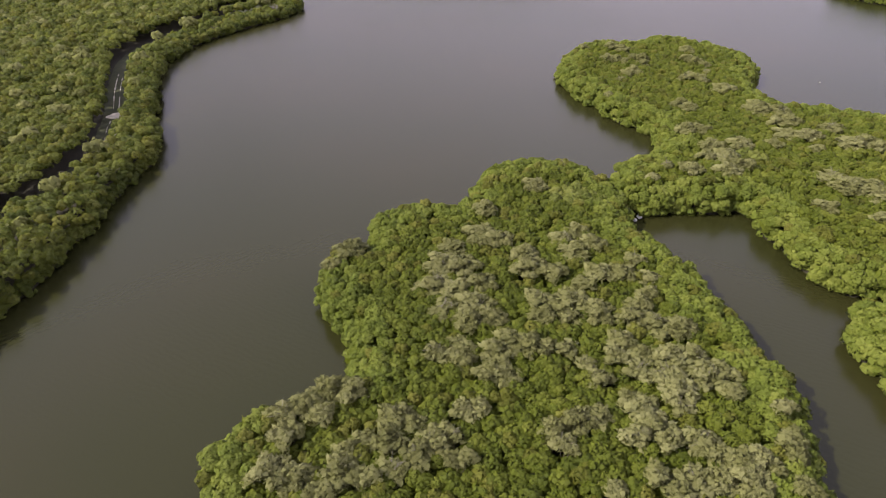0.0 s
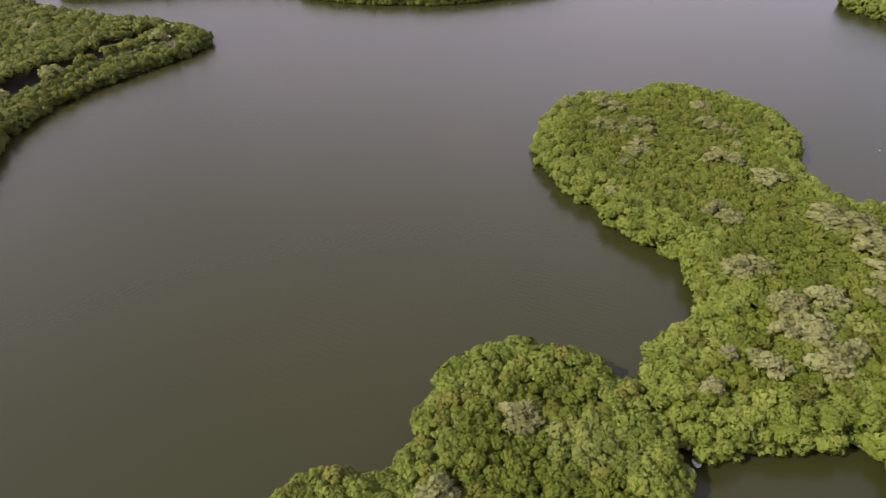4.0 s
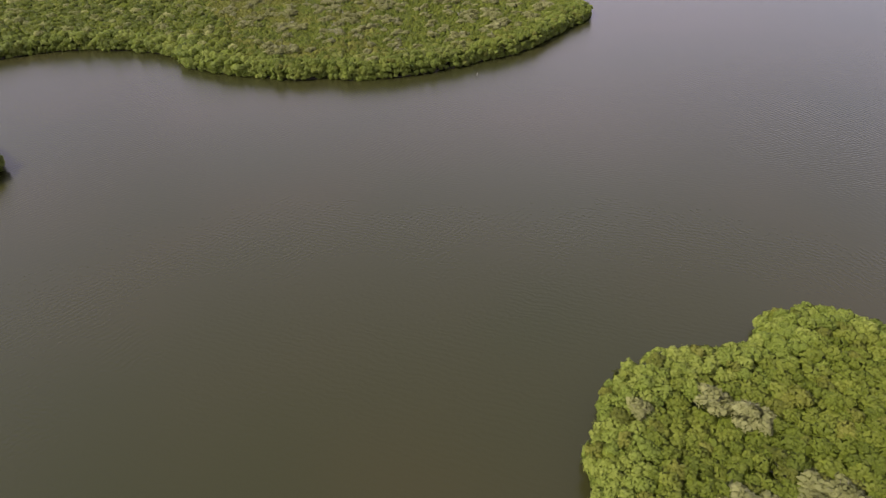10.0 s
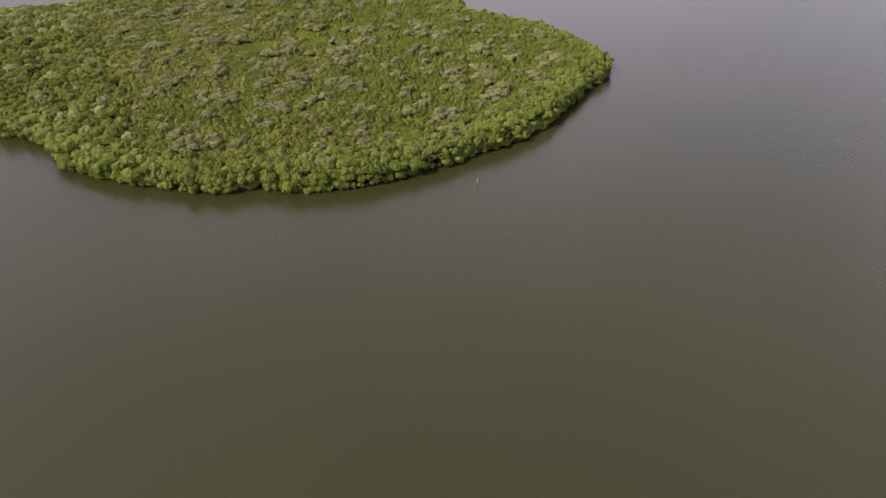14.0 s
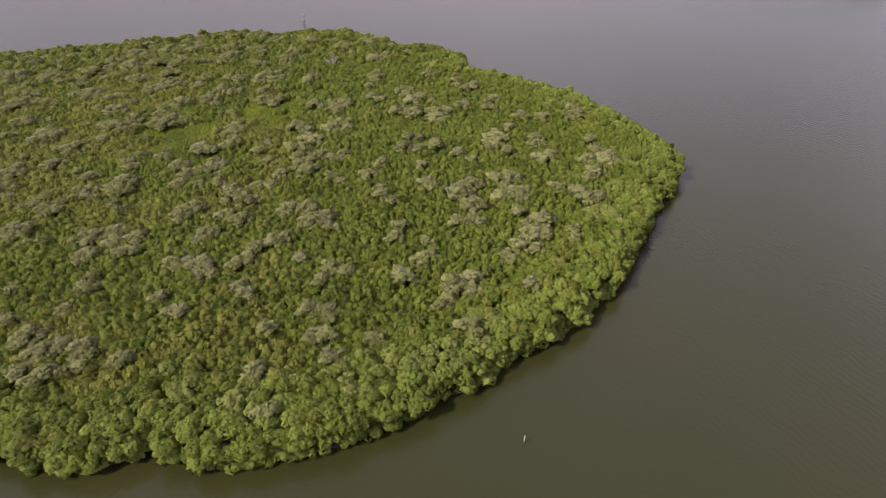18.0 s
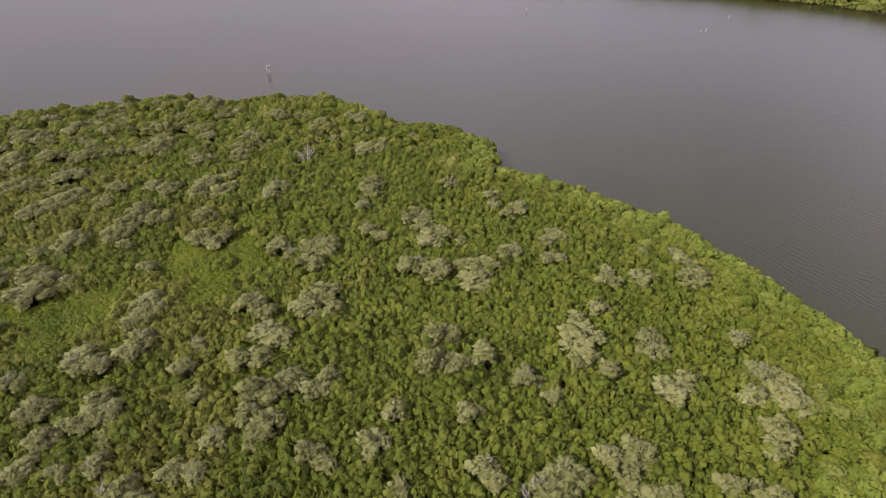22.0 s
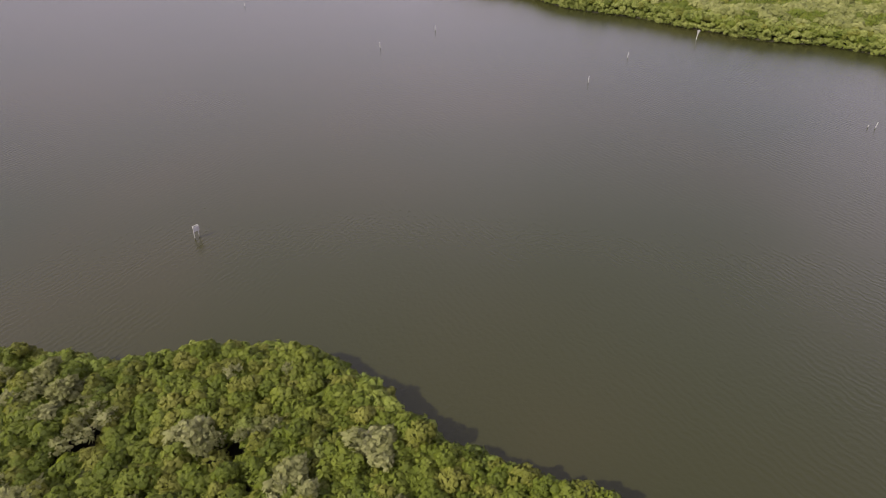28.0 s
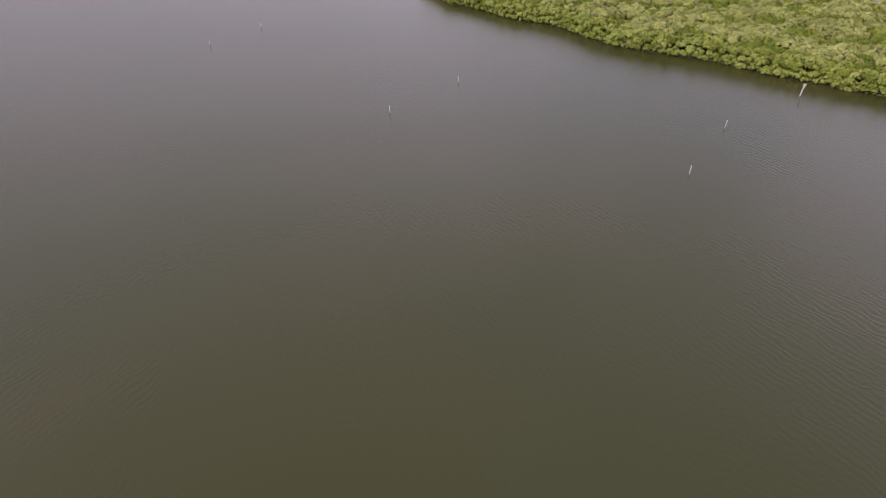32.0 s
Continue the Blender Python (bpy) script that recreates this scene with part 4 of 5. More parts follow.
def island(name, shore, seed, top=4.0, pale=(), pale_noise=None, strays=None, fringe=9.0, fringe_far=False, gap=1.25, shoots=True, coarse=None, shore_trees=0, near=None, broad=1.08,
           dull=False, keep_off=None, wobble=2.0, low_rim=0.0, stray_in=lambda q: q[:, 0] > -1e3, fine=None, lush=None, words="dense green mangrove thicket"):
    """One island: mud bank, thicket, and the trees that stand out of it."""
    line = smooth_line(shore, True, 6, wobble, seed)
    mud_bank("mud_bank", line, "dark wet mud under the mangroves")
    taken = np.zeros((0, 3))
    # the grey-olive trees of the plan: single ones near the flight's line, the rest joined
    spots = np.array(pale, float).reshape(-1, 3)
    spots = spots[inside(spots[:, :2], line)]
    depth = line_distance(spots[:, :2], line)
    single = near(spots[:, :2]) if near else np.zeros(len(spots), bool)
    rest = [np.zeros((0, 3, 6), np.float32)]
    spots[:, 2] *= broad
    for (x, y, r), far_in, alone in zip(spots, depth, single):
        kind = int(np.argmin([abs(r - reach) for reach in PALE_REACH]))
        size, tall = r / PALE_REACH[kind], min(1.0, 0.72 + 0.12 * far_in) * (top + 0.1) / 4.1 * (1.1 if y > 440 else 1.06 if y < 195 else 1.0)
        if alone:
            plant(PALE_TREES[kind], x, y, 0.1, size, tall)
        else:
            corners, tones, tips = tree_crown(PALE_SIZES[kind][0], int(x * 31 + y) % 1000, SMALL_FEATHER, *PALE_SIZES[kind][1:])
            corners[..., :3] = corners[..., :3] * (size, size, tall) + (x, y, 0.1)
            rest.append(corners.astype(np.float32))
        taken = np.vstack([taken, [x, y, 0.55 * r]])
    rest = np.concatenate(rest)
    if len(spots):
        twigs.append((spots[:, :2], spots[:, 2] * 0.7, 4.6 + 0.3 * spots[:, 2] - 1.2 * (depth < 2)))
    # single green trees along the shore
    if shore_trees:
        q = scatter(line, 1.6)
        d = line_distance(q, line)
        ok = (d > 0.9) & (d < fringe * 0.8) & (in_spots(q, pale, seed) < 0) & near(q) & (in_spots(q, POOL, 1) < -0.5)
        q, d = q[ok], d[ok]
        for i in rng.permutation(len(q)):
            if shore_trees <= 0:
                break
            if (np.hypot(*(taken[:, :2] - q[i]).T) < 2.3).any():
                continue
            size = float(rng.uniform(0.85, 1.08)) * min(1.0, 0.62 + 0.16 * d[i]) * (top + 0.4) / 4.4
            plant(SHORE_TREES, q[i][0], q[i][1], 0.1, size, size)
            taken = np.vstack([taken, [*q[i], 0.95 * size]])
            shore_trees -= 1

    def pale_at(q, d):
        """Where the grey-olive kind stands: the plan's trees, and strays where they are many."""
        p = in_spots(q, pale, seed) > 0.3
        if strays is not None:
            p |= (field(q, 0.22, seed + 20) + 0.6 * field(q, 0.6, seed + 21) > strays - 0.24 * np.clip((q[:, 1] - 415) / 15, 0, 1) * (q[:, 0] < 30) * (q[:, 1] < 480)) & (d > fringe * 0.5) & stray_in(q)
        if pale_noise is not None:
            p |= (field(q, 0.10, seed + 20) + 0.5 * field(q, 0.3, seed + 21) > pale_noise) & (d > fringe * 0.55)
        return p

    def free(q):
        ok = np.ones(len(q), bool)
        for x, y, r in taken:
            ok &= np.hypot(q[:, 0] - x, q[:, 1] - y) > r
        if keep_off is not None:
            ok &= keep_off(q)
        return ok & (in_spots(q, POOL, 1) < 0)

    stuff = []

    def add(kind, material_used, patterns, q, r, z, tall=None):
        if len(q):
            tone = np.clip(0.5 + 0.22 * rng.normal(size=len(q)) + 0.5 * field(q, 0.25, seed + 7), 0, 1)
            stuff.append((kind, material_used, *stand(patterns, np.column_stack([q, z]), r, tone, tall)))

    # fringe of rounded crowns, and the thicket within
    q = scatter(line, 1.4 if not fringe_far else 2.45)
    if fine is not None:
        close = scatter(line, 1.75)
        q = np.concatenate([q[~fine(q)], close[fine(close)]])
    small = fine(q) if fine is not None else np.full(len(q), not fringe_far)
    d = line_distance(q, line)
    distant = np.zeros(len(q), bool) if coarse is None else coarse(q)
    is_pale = pale_at(q, d)
    rim = fringe * (1 + 0.35 * field(q, 0.08, seed + 5)) + grown(q)
    ok = free(q) & ((d < rim) | (not shoots)) & ~is_pale & ~distant & (in_spots(q, MEADOW, 2) < 0)
    yellow = in_spots(q, YELLOW, seed) > 0
    size = rng.uniform(0.7, 1.15, len(q)) * np.where(small, 1.18 if fringe_far else 1.0, 1.6) * (1 + 0.35 * np.clip(grown(q) / 60, 0, 1))
    z = canopy_height(q, d, top, seed) + rng.normal(0, 0.38 if dull else 0.16, len(q)) * (1 + 1.9 * np.clip(grown(q) / 60, 0, 1)) - 0.35 * np.clip(grown(q) / 60, 0, 1)
    if low_rim:
        z -= (low_rim + 1.3 * np.clip((q[:, 1] - 185) / 15, 0, 1)) * (d < 11) * (q[:, 1] > 95)
    z = np.maximum(z, 0.55 * size)
    bright = d < (5 + 3 * field(q, 0.12, seed + 11)) * (1 - 0.75 * np.clip(grown(q) / 60, 0, 1))
    base = LEAF_FOREST if dull else LEAF_GREEN
    edge_leaf = lush or (LEAF_FOREST if dull else LEAF_SHORE)
    olive = ~yellow & (field(q, 0.5, seed + 13) > (0.3 if not dull else 0.22) - 0.12 * np.clip(grown(q) / 60, 0, 1))
    for patterns, these in ((MID_ROUND if fringe_far else ROUND, small), (FAR_ROUND, ~small)):
        which = ok & olive & these
        add("olive", LEAF_DULL, patterns, q[which], size[which], z[which] + 0.15)
    ok &= ~olive
    for kind, mat, which in (("shore", edge_leaf, ok & ~yellow & bright), ("inner", base, ok & ~yellow & ~bright), ("yellow", LEAF_YELLOW, ok & yellow)):
        for patterns, these in ((MID_ROUND if fringe_far else ROUND, small), (FAR_ROUND, ~small)):
            add(kind, mat, patterns, q[which & these], size[which & these], z[which & these])
    # lower growth that closes the gaps between the crowns
    if not fringe_far or lush:
        low = scatter(line, 2.2)
        low = low[free(low) & (line_distance(low, line) > 1.0) & (~np.full(len(low), shoots or fringe_far) | (line_distance(low, line) < fringe))]
        add("inner", base, FAR_ROUND, low, rng.uniform(1.25, 1.65, len(low)), top - 1.5 + rng.normal(0, 0.3, len(low)))
    # skirts that hang over the water's edge
    ahead = np.roll(line, -1, 0) - np.roll(line, 1, 0)
    out = np.stack([ahead[:, 1], -ahead[:, 0]], 1) / np.linalg.norm(ahead, axis=1)[:, None]
    out *= np.sign((line[:, 0] * np.roll(line[:, 1], -1) - np.roll(line[:, 0], -1) * line[:, 1]).sum())
    hem = line - 0.75 * out
    run = np.vstack([hem, hem[:1]])
    reach = np.r_[0, np.cumsum(np.linalg.norm(np.diff(run, axis=0), axis=1))]
    steps = np.arange(0, reach[-1], 0.8 if not fringe_far else 1.1)
    edge = np.stack([np.interp(steps, reach, run[:, k]) for k in (0, 1)], 1) + rng.uniform(-0.6, 0.6, (len(steps), 2))
    edge = edge[free(edge)]
    r = rng.uniform(0.7, 1.1, len(edge))
    add("shore", edge_leaf, FAR_ROUND, edge, r, r * 0.4 + rng.uniform(0.0, 0.7, len(edge)))
    edge = np.stack([np.interp(steps + 0.4, reach, run[:, k]) for k in (0, 1)], 1) + rng.uniform(-0.5, 0.5, (len(steps), 2))
    edge = edge[free(edge)]
    r = rng.uniform(0.7, 1.1, len(edge))
    add("shore", edge_leaf, FAR_ROUND, edge, r, rng.uniform(1.2, 2.4, len(edge)))
    # upright young growth inside
    if shoots:
        q = scatter(line, gap)
        d = line_distance(q, line)
        p = pale_at(q, d)
        rim = fringe * (1 + 0.35 * field(q, 0.08, seed + 5)) + grown(q)
        ok = free(q) & (d >= rim * 0.8) & (np.ones(len(q), bool) if coarse is None else ~coarse(q)) & (in_spots(q, MEADOW, 2) < 0.0)
        q = q[ok]
        r = rng.uniform(0.46, 0.72, len(q)) * gap / 0.95
        z = canopy_height(q, d[ok], top - 0.75, seed) + rng.normal(0, 0.17, len(q)) - 0.25 * p[ok]
        brown = field(q, 0.06, seed + 15) + 0.5 * field(q, 0.4, seed + 16) > 0.2 + np.clip((q[:, 0] - 22) / 70, -0.35, 0.6)
        add("inner", base, SHOOT, q[~brown], r[~brown], z[~brown])
        add("olive", LEAF_DULL, SHOOT, q[brown], r[brown], z[brown])
    # the part of the island that stays far off
    if coarse is not None:
        q = scatter(line, 2.4)
        q = q[coarse(q)]
        d = line_distance(q, line)
        p = pale_at(q, d)
        z = canopy_height(q, d, top, seed) + rng.normal(0, 0.3, len(q)) - np.where(p, 0, 0.35)
        r = rng.uniform(1.0, 1.6, len(q))
        near_shore = d < 7
        for kind, mat, which in (("shore", LEAF_SHORE, near_shore & ~p), ("inner", base, ~near_shore & ~p), ("grey", LEAF_GREY, p)):
            add(kind, mat, FAR_ROUND, q[which], r[which], z[which])
    # grey-olive stands
    q = scatter(line, 1.7 if not fringe_far else 2.3)
    d = line_distance(q, line)
    p = pale_at(q, d)
    ok = free(q) & p & (d > 0.6) & (np.ones(len(q), bool) if coarse is None else ~coarse(q)) & (in_spots(q, pale, seed) < 0.1)
    q = q[ok]
    size = rng.uniform(0.95, 1.6, len(q)) * (1.25 if fringe_far else 1.0)
    z = canopy_height(q, d[ok], top + 0.4, seed) + rng.normal(0, 0.3, len(q))
    add("pale", LEAF_GREY if fringe_far else LEAF_PALE, FEATHER if not fringe_far else FAR_ROUND, q, size, z)
    if len(rest):
        stuff.append(("pale", LEAF_PALE, rest, rng.uniform(0.25, 0.75, len(rest) // 196).repeat(196)))
    named = {"shore": ("mangrove_fringe", "bright green mangrove fringe along the water"), "inner": ("mangrove_thicket", words),
             "olive": ("olive_thicket", "dull olive mangrove crowns among the green"), "grey": ("pale_thicket", "grey-olive mangrove crowns far within the island"), "yellow": ("yellow_thicket", "yellow-green mangrove growth in patches"), "pale": ("pale_thicket", "grey-olive mangrove crowns in patches")}
    for kind, (thing, label) in named.items():
        some = [s for s in stuff if s[0] == kind]
        if some:
            ob = triangles(thing, np.concatenate([s[2] for s in some]), np.concatenate([s[3] for s in some]), some[0][1])
            tagged(ob, label, "mangroves", kind="stuff")
    return line


def road_clear(q):
    return line_distance(q, ROAD_LINE + (0.6, 0), False) > 2.6 + 0.7 * field(q, 0.2, 3) + 1.5 * np.clip((q[:, 1] - 175) / 25, 0, 1)


ROAD_LINE = smooth_line(ROAD, False, 6)
twigs = []
island("fore", FORE_ISLAND, 1, 4.0, GREY_FORE, fringe=7.0, broad=1.17, shoots=False, shore_trees=70, near=lambda q: q[:, 1] > 28)
island("head", HEAD_ISLAND, 2, 4.0, GREY_HEAD, fringe=9.0, broad=1.18, shoots=False, shore_trees=100, near=lambda q: q[:, 0] < 85)
island("islet", ISLET, 3, 3.8, fringe=6.0, shoots=False)
island("big", BIG_ISLAND, 4, 4.0, GREY_BIG, None, 0.40, 9.0, gap=0.95, coarse=lambda q: q[:, 0] < -6 - 0.3 * (q[:, 1] - 310), shore_trees=120,
       near=lambda q: (q[:, 0] > 24) & (q[:, 1] < 425), stray_in=lambda q: (q[:, 0] < 4) | (grown(q) > 30))
island("mainland", MAINLAND, 5, 4.5, (), None, 0.5, 8.0, True, shoots=False, dull=True, keep_off=road_clear, fine=lambda q: (q[:, 1] < 190) & (q[:, 0] > -112), wobble=1.2, low_rim=0.8, words="dense dull green mangrove forest")
FAR_SHORE = np.array(FAR_ISLAND[:11], float)
island("far", FAR_ISLAND, 6, 4.2, (), -0.02, 0.5, 10.0, True, shoots=False, lush=LEAF_FAR_HAZE, fine=lambda q: line_distance(q, FAR_SHORE, False) < 15,
       keep_off=lambda q: line_distance(q, FAR_SHORE, False) < 85)
island("side", SIDE_ISLET, 7, 4.0, (), 0.5, 0.6, 6.0, True, shoots=False)

# ---- bare twigs standing out of the grey-olive crowns ----
bm_corners = []
for q, size, z in twigs:
    some = rng.random(len(q)) < 0.4
    for _ in range(12):
        foot = np.column_stack([q, z])[some] + rng.uniform(-0.45, 0.45, (some.sum(), 3)) * size[some][:, None] * (1, 1, 0.3)
        way = rng.normal(0, 0.6, foot.shape) + (0, 0, 0.55)
        way /= np.linalg.norm(way, axis=1)[:, None]
        tip = foot + way * rng.uniform(0.8, 1.7, len(foot))[:, None]
        wide = np.cross(way, rng.normal(0, 1, foot.shape))
        wide *= 0.028 / np.linalg.norm(wide, axis=1)[:, None]
        deep = np.cross(way, wide)
        for a, b in ((wide, deep), (deep, -wide - deep), (-wide - deep, wide)):
            tri = np.stack([foot + a, foot + b, tip], 1)
            bm_corners.append(np.concatenate([tri, tri * 0 + (0, 0, 1)], 2))
tagged(triangles("bare_twigs", np.concatenate(bm_corners), np.zeros(sum(map(len, bm_corners))), TWIG), "bare grey twigs among the crowns", "twigs", kind="stuff")

# ---- low green openings ----
q = np.concatenate([rng.normal(0, 0.55, (int(130 * r), 2)) * r + (x, y) for x, y, r in MEADOW])
q = q[in_spots(q, MEADOW, 2) > -0.15]
q = q[in_spots(q, GREY_BIG, 4) < 0.35]
corners, tones = stand([dome(3, 6, 1.1, 1.2, seed=140 + i) for i in range(5)], np.column_stack([q, 3.0 + 0.3 * field(q, 0.3, 4)]), rng.uniform(0.28, 0.45, len(q)), np.clip(0.5 + 0.5 * field(q, 0.2, 8), 0, 1))
tagged(triangles("low_growth", corners, tones, GRASS), "low bright green succulent growth in an opening", "low growth", kind="stuff")


# ---- the dike road ----
def ribbon(name, line, left, right, z, mat, label, category="road", parent=None, broken=0.0):
    bm = bmesh.new()
    ahead = np.gradient(line, axis=0)
    side = np.stack([ahead[:, 1], -ahead[:, 0]], 1) / np.linalg.norm(ahead, axis=1)[:, None]
    rows = []
    for p, s in zip(line, side):
        w = 0.3 * noise.noise(Vector((p[0] * 0.7, p[1] * 0.4, left)))
        rows.append([bm.verts.new((*(p + (left + w) * s), z - 0.3)), bm.verts.new((*(p + (left + w + 0.1) * s), z)),
                     bm.verts.new((*(p + (right - w - 0.1) * s), z)), bm.verts.new((*(p + (right - w) * s), z - 0.3))])
    for n, (a, b) in enumerate(zip(rows, rows[1:])):
        if broken and noise.noise(Vector((n * 0.16, left, 4))) < broken:
            continue
        for k in range(3):
            bm.faces.new((a[k], a[k + 1], b[k + 1], b[k]))
    bmesh.ops.delete(bm, geom=[v for v in bm.verts if not v.link_faces], context="VERTS")
    bmesh.ops.recalc_face_normals(bm, faces=bm.faces)
    ob = part(name, bm, mat, parent)
    return tagged(ob, label, category, kind="structure") if parent is None else tagged(ob, label)


fine_road = smooth_line(ROAD, False, 24)
road = ribbon("dike_road", fine_road, -2.6, 2.6, 0.75, VERGE, "narrow overgrown dike road between mangroves")
bare = fine_road[(fine_road[:, 1] > 119) & (fine_road[:, 1] < 180)]
ribbon("wheel_track", bare, -0.7, -0.3, 0.79, SAND, "pale sandy wheel track", parent=road, broken=-0.18)
ribbon("wheel_track", bare, 0.6, 1.05, 0.79, SAND, "pale sandy wheel track", parent=road, broken=-0.12)


def sand_patch(x, y, long, wide, turn, seed):
    bm = bmesh.new()
    ring, rim = [], []
    for k in range(22):
        a = 2 * math.pi * k / 22
        w = 1 + 0.45 * noise.noise(Vector((math.cos(a) * 1.5, math.sin(a) * 1.5, seed)))
        ring.append(bm.verts.new((long * w * math.cos(a), wide * w * math.sin(a), 0.04)))
        rim.append(bm.verts.new((1.1 * long * w * math.cos(a), 1.1 * wide * w * math.sin(a), -0.1)))
    for k in range(22):
        bm.faces.new((rim[k], rim[(k + 1) % 22], ring[(k + 1) % 22], ring[k]))
    bm.faces.new(ring)
    ob = part("sand_patch", bm, SAND, road, "bare pale sand")
    ob.matrix_basis = pose(x, y, 0.78, 0, 0, turn)


sand_patch(-76.0, 145.2, 2.3, 2.0, 10, 1)
sand_patch(-71.2, 131.0, 1.2, 2.2, 0, 2)
sand_patch(-70.0, 274.0, 2.6, 1.8, 60, 3)


# ---- dead trees ----
def dead_tree(x, y, size, seed):
    r = random.Random(seed)
    root = tagged(new("dead_tree"), "bare bleached dead tree with forked branches", "tree")
    bm = bmesh.new()
    top = Vector((r.uniform(-0.3, 0.3), r.uniform(-0.3, 0.3), 3.3))
    tube(bm, [(0, 0, -0.2), top * 0.5 + Vector((0.1, 0, 0)), top], [0.2, 0.15, 0.11], 7)
    part("trunk", bm, DEAD_WOOD, root)
    for k in range(10):
        bm = bmesh.new()
        a = 2 * math.pi * k / 10 + r.uniform(-0.3, 0.3)
        start = top * r.uniform(0.65, 1.0)
        d = Vector((math.cos(a), math.sin(a), r.uniform(0.3, 1.3))).normalized()
        mid = start + d * r.uniform(0.7, 1.2)
        tip = mid + (d + Vector((0, 0, r.uniform(0.1, 0.6)))).normalized() * r.uniform(0.6, 1.1)
        tube(bm, [start, mid, tip], [0.09, 0.06, 0.025], 6)
        for _ in range(7):
            b = start.lerp(tip, r.uniform(0.4, 0.9))
            e = b + (d + Vector((r.uniform(-0.9, 0.9), r.uniform(-0.9, 0.9), r.uniform(-0.1, 0.7)))).normalized() * r.uniform(0.5, 1.0)
            tube(bm, [b, b.lerp(e, 0.5) + Vector((0, 0, 0.06)), e], [0.04, 0.03, 0.012], 5)
        part("limb", bm, DEAD_WOOD, root)
    root.matrix_basis = pose(x, y, 0.2, 0, 0, r.uniform(0, 360)) @ Matrix.Diagonal((size, size, size, 1))


for i, (x, y, size) in enumerate(DEAD):
    dead_tree(x, y, size, 100 + i)


# ---- posts and markers in the water ----
def post(x, y, tall, lean_x, lean_y, width=0.075):
    root = tagged(new("marker_post"), "white plastic pole standing in the lagoon", "post", "channel poles")
    bm = bmesh.new()
    tube(bm, [(0, 0, -1.5), (0, 0, 0.4), (0, 0, tall - 0.03), (0, 0, tall)], [width, width, width * 0.95, width * 0.7], 10)
    part("pole", bm, PVC, root)
    bm = bmesh.new()
    tube(bm, [(0, 0, -0.3), (0, 0, 0.1), (0, 0, 0.28)], [width * 1.12, width * 1.15, width * 1.05], 10)
    part("waterline_growth", bm, GROWTH, root, "dark weed and barnacles at the waterline")
    root.matrix_basis = pose(x, y, 0, lean_y, lean_x, 0)


for x, y, tall, lean_x, lean_y in ((135.4, 545.0, 2.0, 3, 0), (156.7, 560.3, 1.9, 6, 2), (92.4, 593.5, 1.9, -2, 1), (114.2, 607.0, 1.8, 0, 0),
                                   (57.6, 663.4, 1.7, 1, 0), (74.2, 678.9, 1.7, 2, 1), (178.0, 499.0, 0.8, 0, 0), (179.2, 498.2, 1.5, 8, 0),
                                   (198.0, 511.4, 1.7, 5, 0), (51.1, 300.3, 1.1, 1, 2)):
    post(x, y, tall, lean_x, lean_y)


def sign_stand(x, y, turn):
    """Two white posts with a slatted panel between them."""
    root = tagged(new("water_sign"), "weathered white two-legged sign standing in the lagoon", "sign")
    for side in (-0.42, 0.42):
        bm = bmesh.new()
        tube(bm, [(side, 0, -1.5), (side, 0, 1.2), (side, 0, 2.35)], [0.085, 0.085, 0.075], 10)
        leg = part("leg", bm, PVC, root)
        bm = bmesh.new()
        tube(bm, [(side, 0, -0.3), (side, 0, 0.12), (side, 0, 0.3)], [0.1, 0.1, 0.09], 10)
        part("waterline_growth", bm, GROWTH, leg, "dark weed at the waterline")
    for tilt, z, depth in ((4, 1.46, -0.1), (-5, 2.06, -0.12), (3, 1.76, -0.14)):
        bm = bmesh.new()
        box(bm, (1.15, 0.05, 0.29), Matrix.Translation((0, depth, z)) @ Matrix.Rotation(radians(tilt), 4, "Y"))
        part("board", bm, WEATHERED, root)
    for z in (1.3, 2.25):
        bm = bmesh.new()
        box(bm, (1.0, 0.06, 0.08), Matrix.Translation((0, 0.09, z)))
        part("crossbar", bm, WEATHERED, root)
    root.matrix_basis = pose(x, y, 0, 0, 3, turn)


sign_stand(39.25, 499.65, 38)


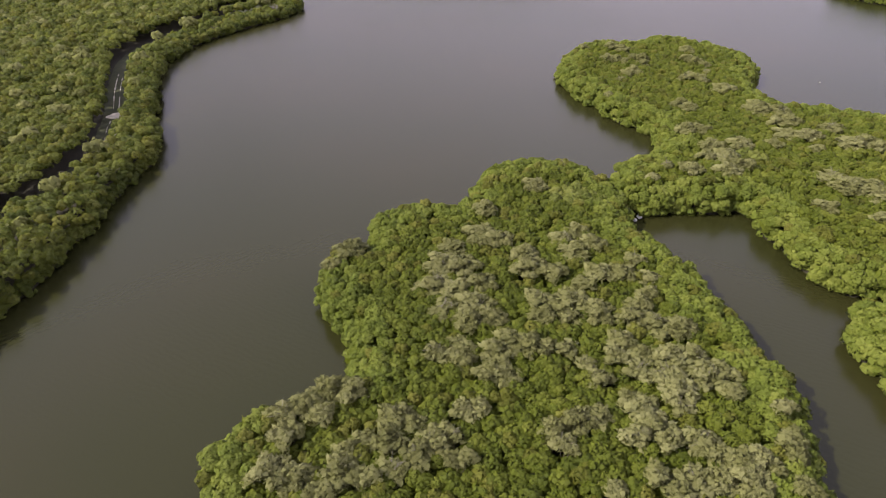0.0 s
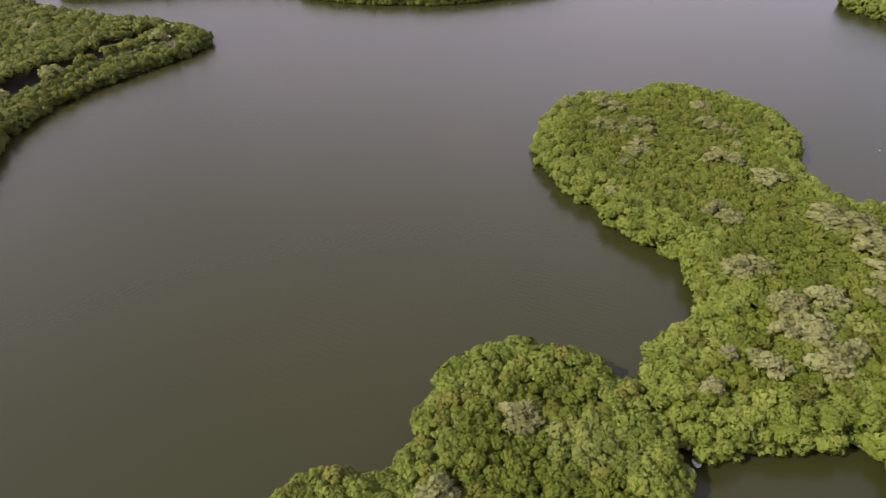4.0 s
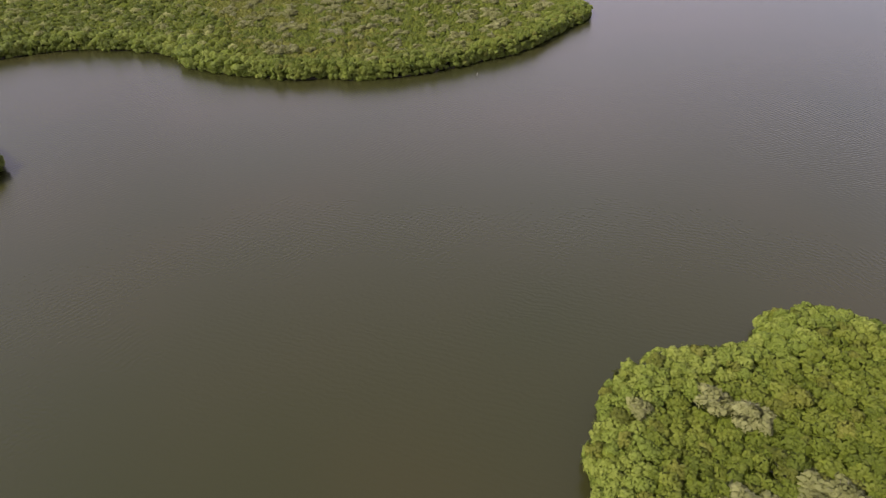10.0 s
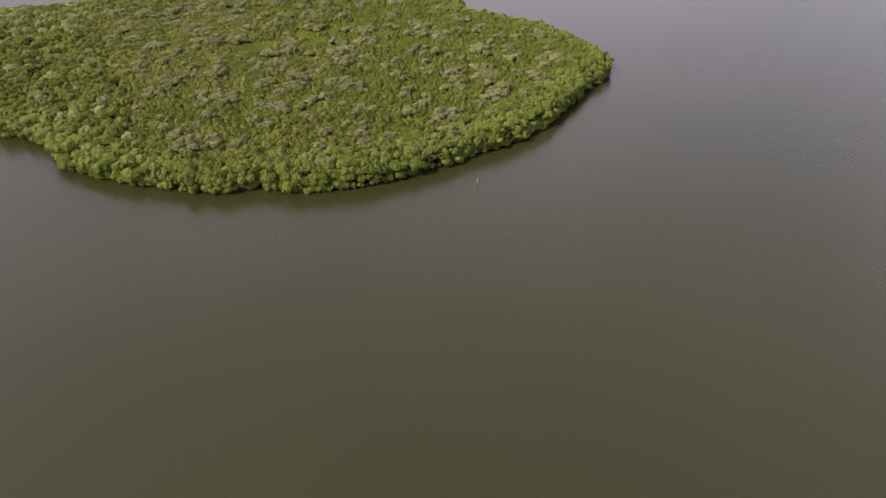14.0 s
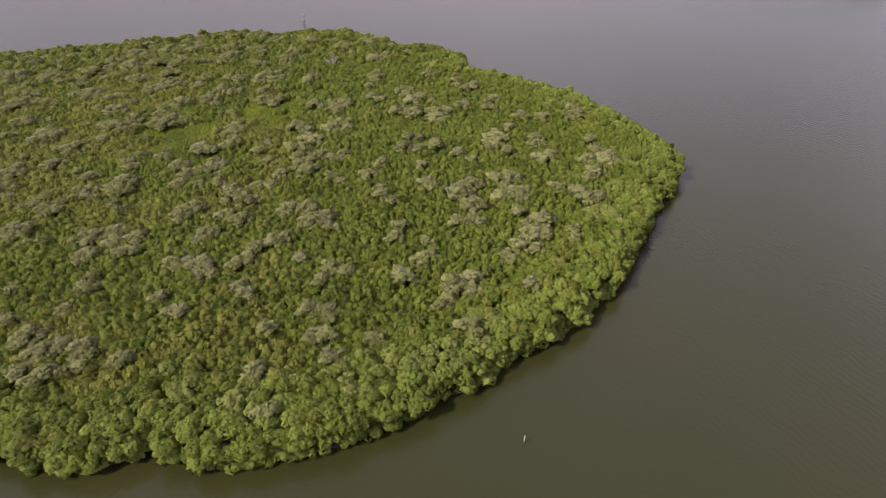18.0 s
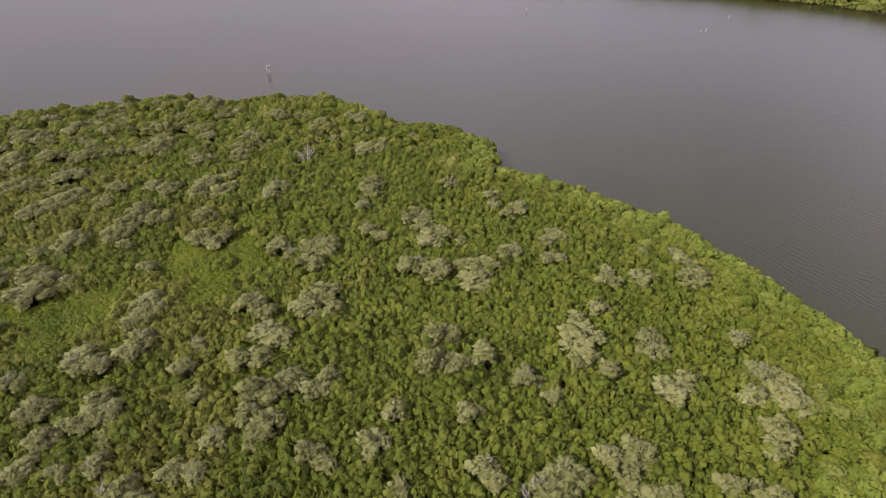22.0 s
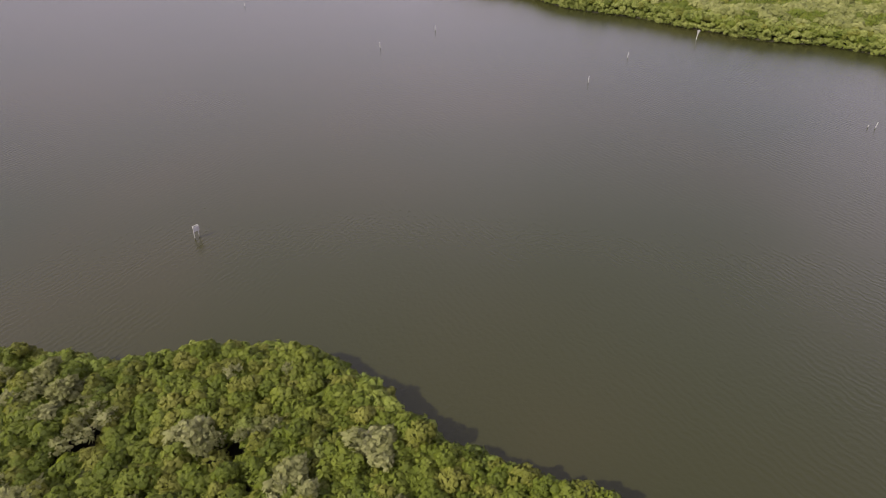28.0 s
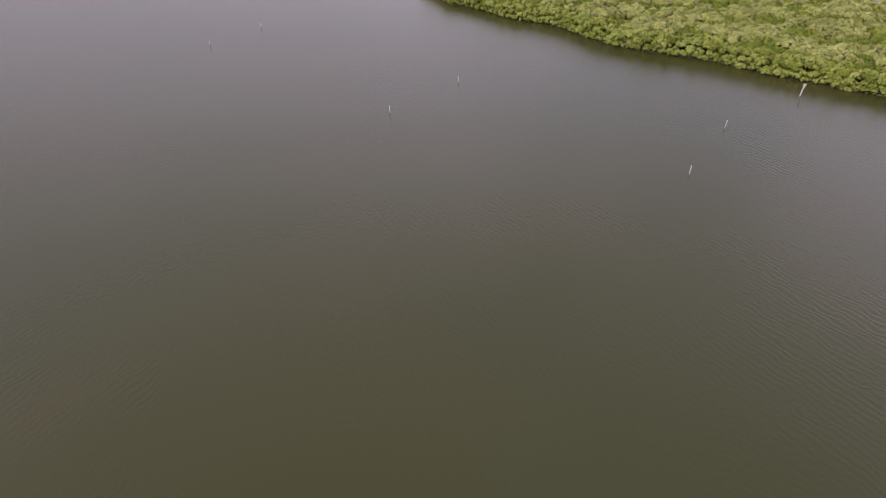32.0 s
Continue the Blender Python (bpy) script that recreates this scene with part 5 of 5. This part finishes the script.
def daymark(x, y):
    root = tagged(new("daymark"), "leaning grey pile with a white pointed board", "marker")
    bm = bmesh.new()
    tube(bm, [(0, 0, -1.5), (0, 0, 1.0), (0, 0, 2.8)], [0.12, 0.11, 0.1], 10)
    part("pile", bm, WEATHERED, root, "grey weathered wooden pile")
    bm = bmesh.new()
    corners = [(-0.5, -0.16, 3.0), (0.5, -0.16, 3.0), (0.1, -0.16, 1.5), (-0.1, -0.16, 1.5)]
    front = [bm.verts.new(c) for c in corners]
    back = [bm.verts.new((x, y + 0.05, z)) for x, y, z in corners]
    bm.faces.new(front)
    bm.faces.new(back[::-1])
    for k in range(4):
        bm.faces.new((front[k], back[k], back[(k + 1) % 4], front[(k + 1) % 4]))
    bmesh.ops.recalc_face_normals(bm, faces=bm.faces)
    part("board", bm, PVC, root, "white pointed board")
    root.matrix_basis = pose(x, y, 0, 0, 5, -15)


daymark(187.4, 570.0)


def float_buoy(x, y):
    root = tagged(new("float_buoy"), "small white float lying on the lagoon", "buoy")
    bm = bmesh.new()
    bmesh.ops.create_uvsphere(bm, u_segments=14, v_segments=9, radius=0.18, matrix=Matrix.Diagonal((1, 1, 0.85, 1)))
    part("float", bm, PVC, root)
    bm = bmesh.new()
    tube(bm, [(0, 0, 0.1), (0, 0, 0.2), (0.02, 0, 0.25)], [0.07, 0.06, 0.04], 8)
    part("cap", bm, GROWTH, root)
    root.matrix_basis = pose(x, y, 0.1, 8, 0, 0)


float_buoy(100.0, 158.6)


def shore_rock(x, y, long, wide, turn, seed):
    """A low pale rock lying in the shallows."""
    bm = bmesh.new()
    bmesh.ops.create_icosphere(bm, subdivisions=3, radius=1.0)
    for v in bm.verts:
        v.co *= 1 + 0.22 * noise.noise(v.co * 1.3 + Vector((seed, 0, 0))) + 0.06 * noise.noise(v.co * 4 + Vector((0, seed, 0)))
    ob = tagged(part("shore_rock", bm, WEATHERED), "pale grey rock in the shallows beside the mangroves", "rock")
    ob.matrix_basis = pose(x, y, 0.08, 0, 0, turn) @ Matrix.Diagonal((long, wide, 0.26, 1))


shore_rock(33.3, 90.5, 0.42, 0.5, 20, 1)
shore_rock(34.4, 91.5, 0.55, 0.5, 70, 2)
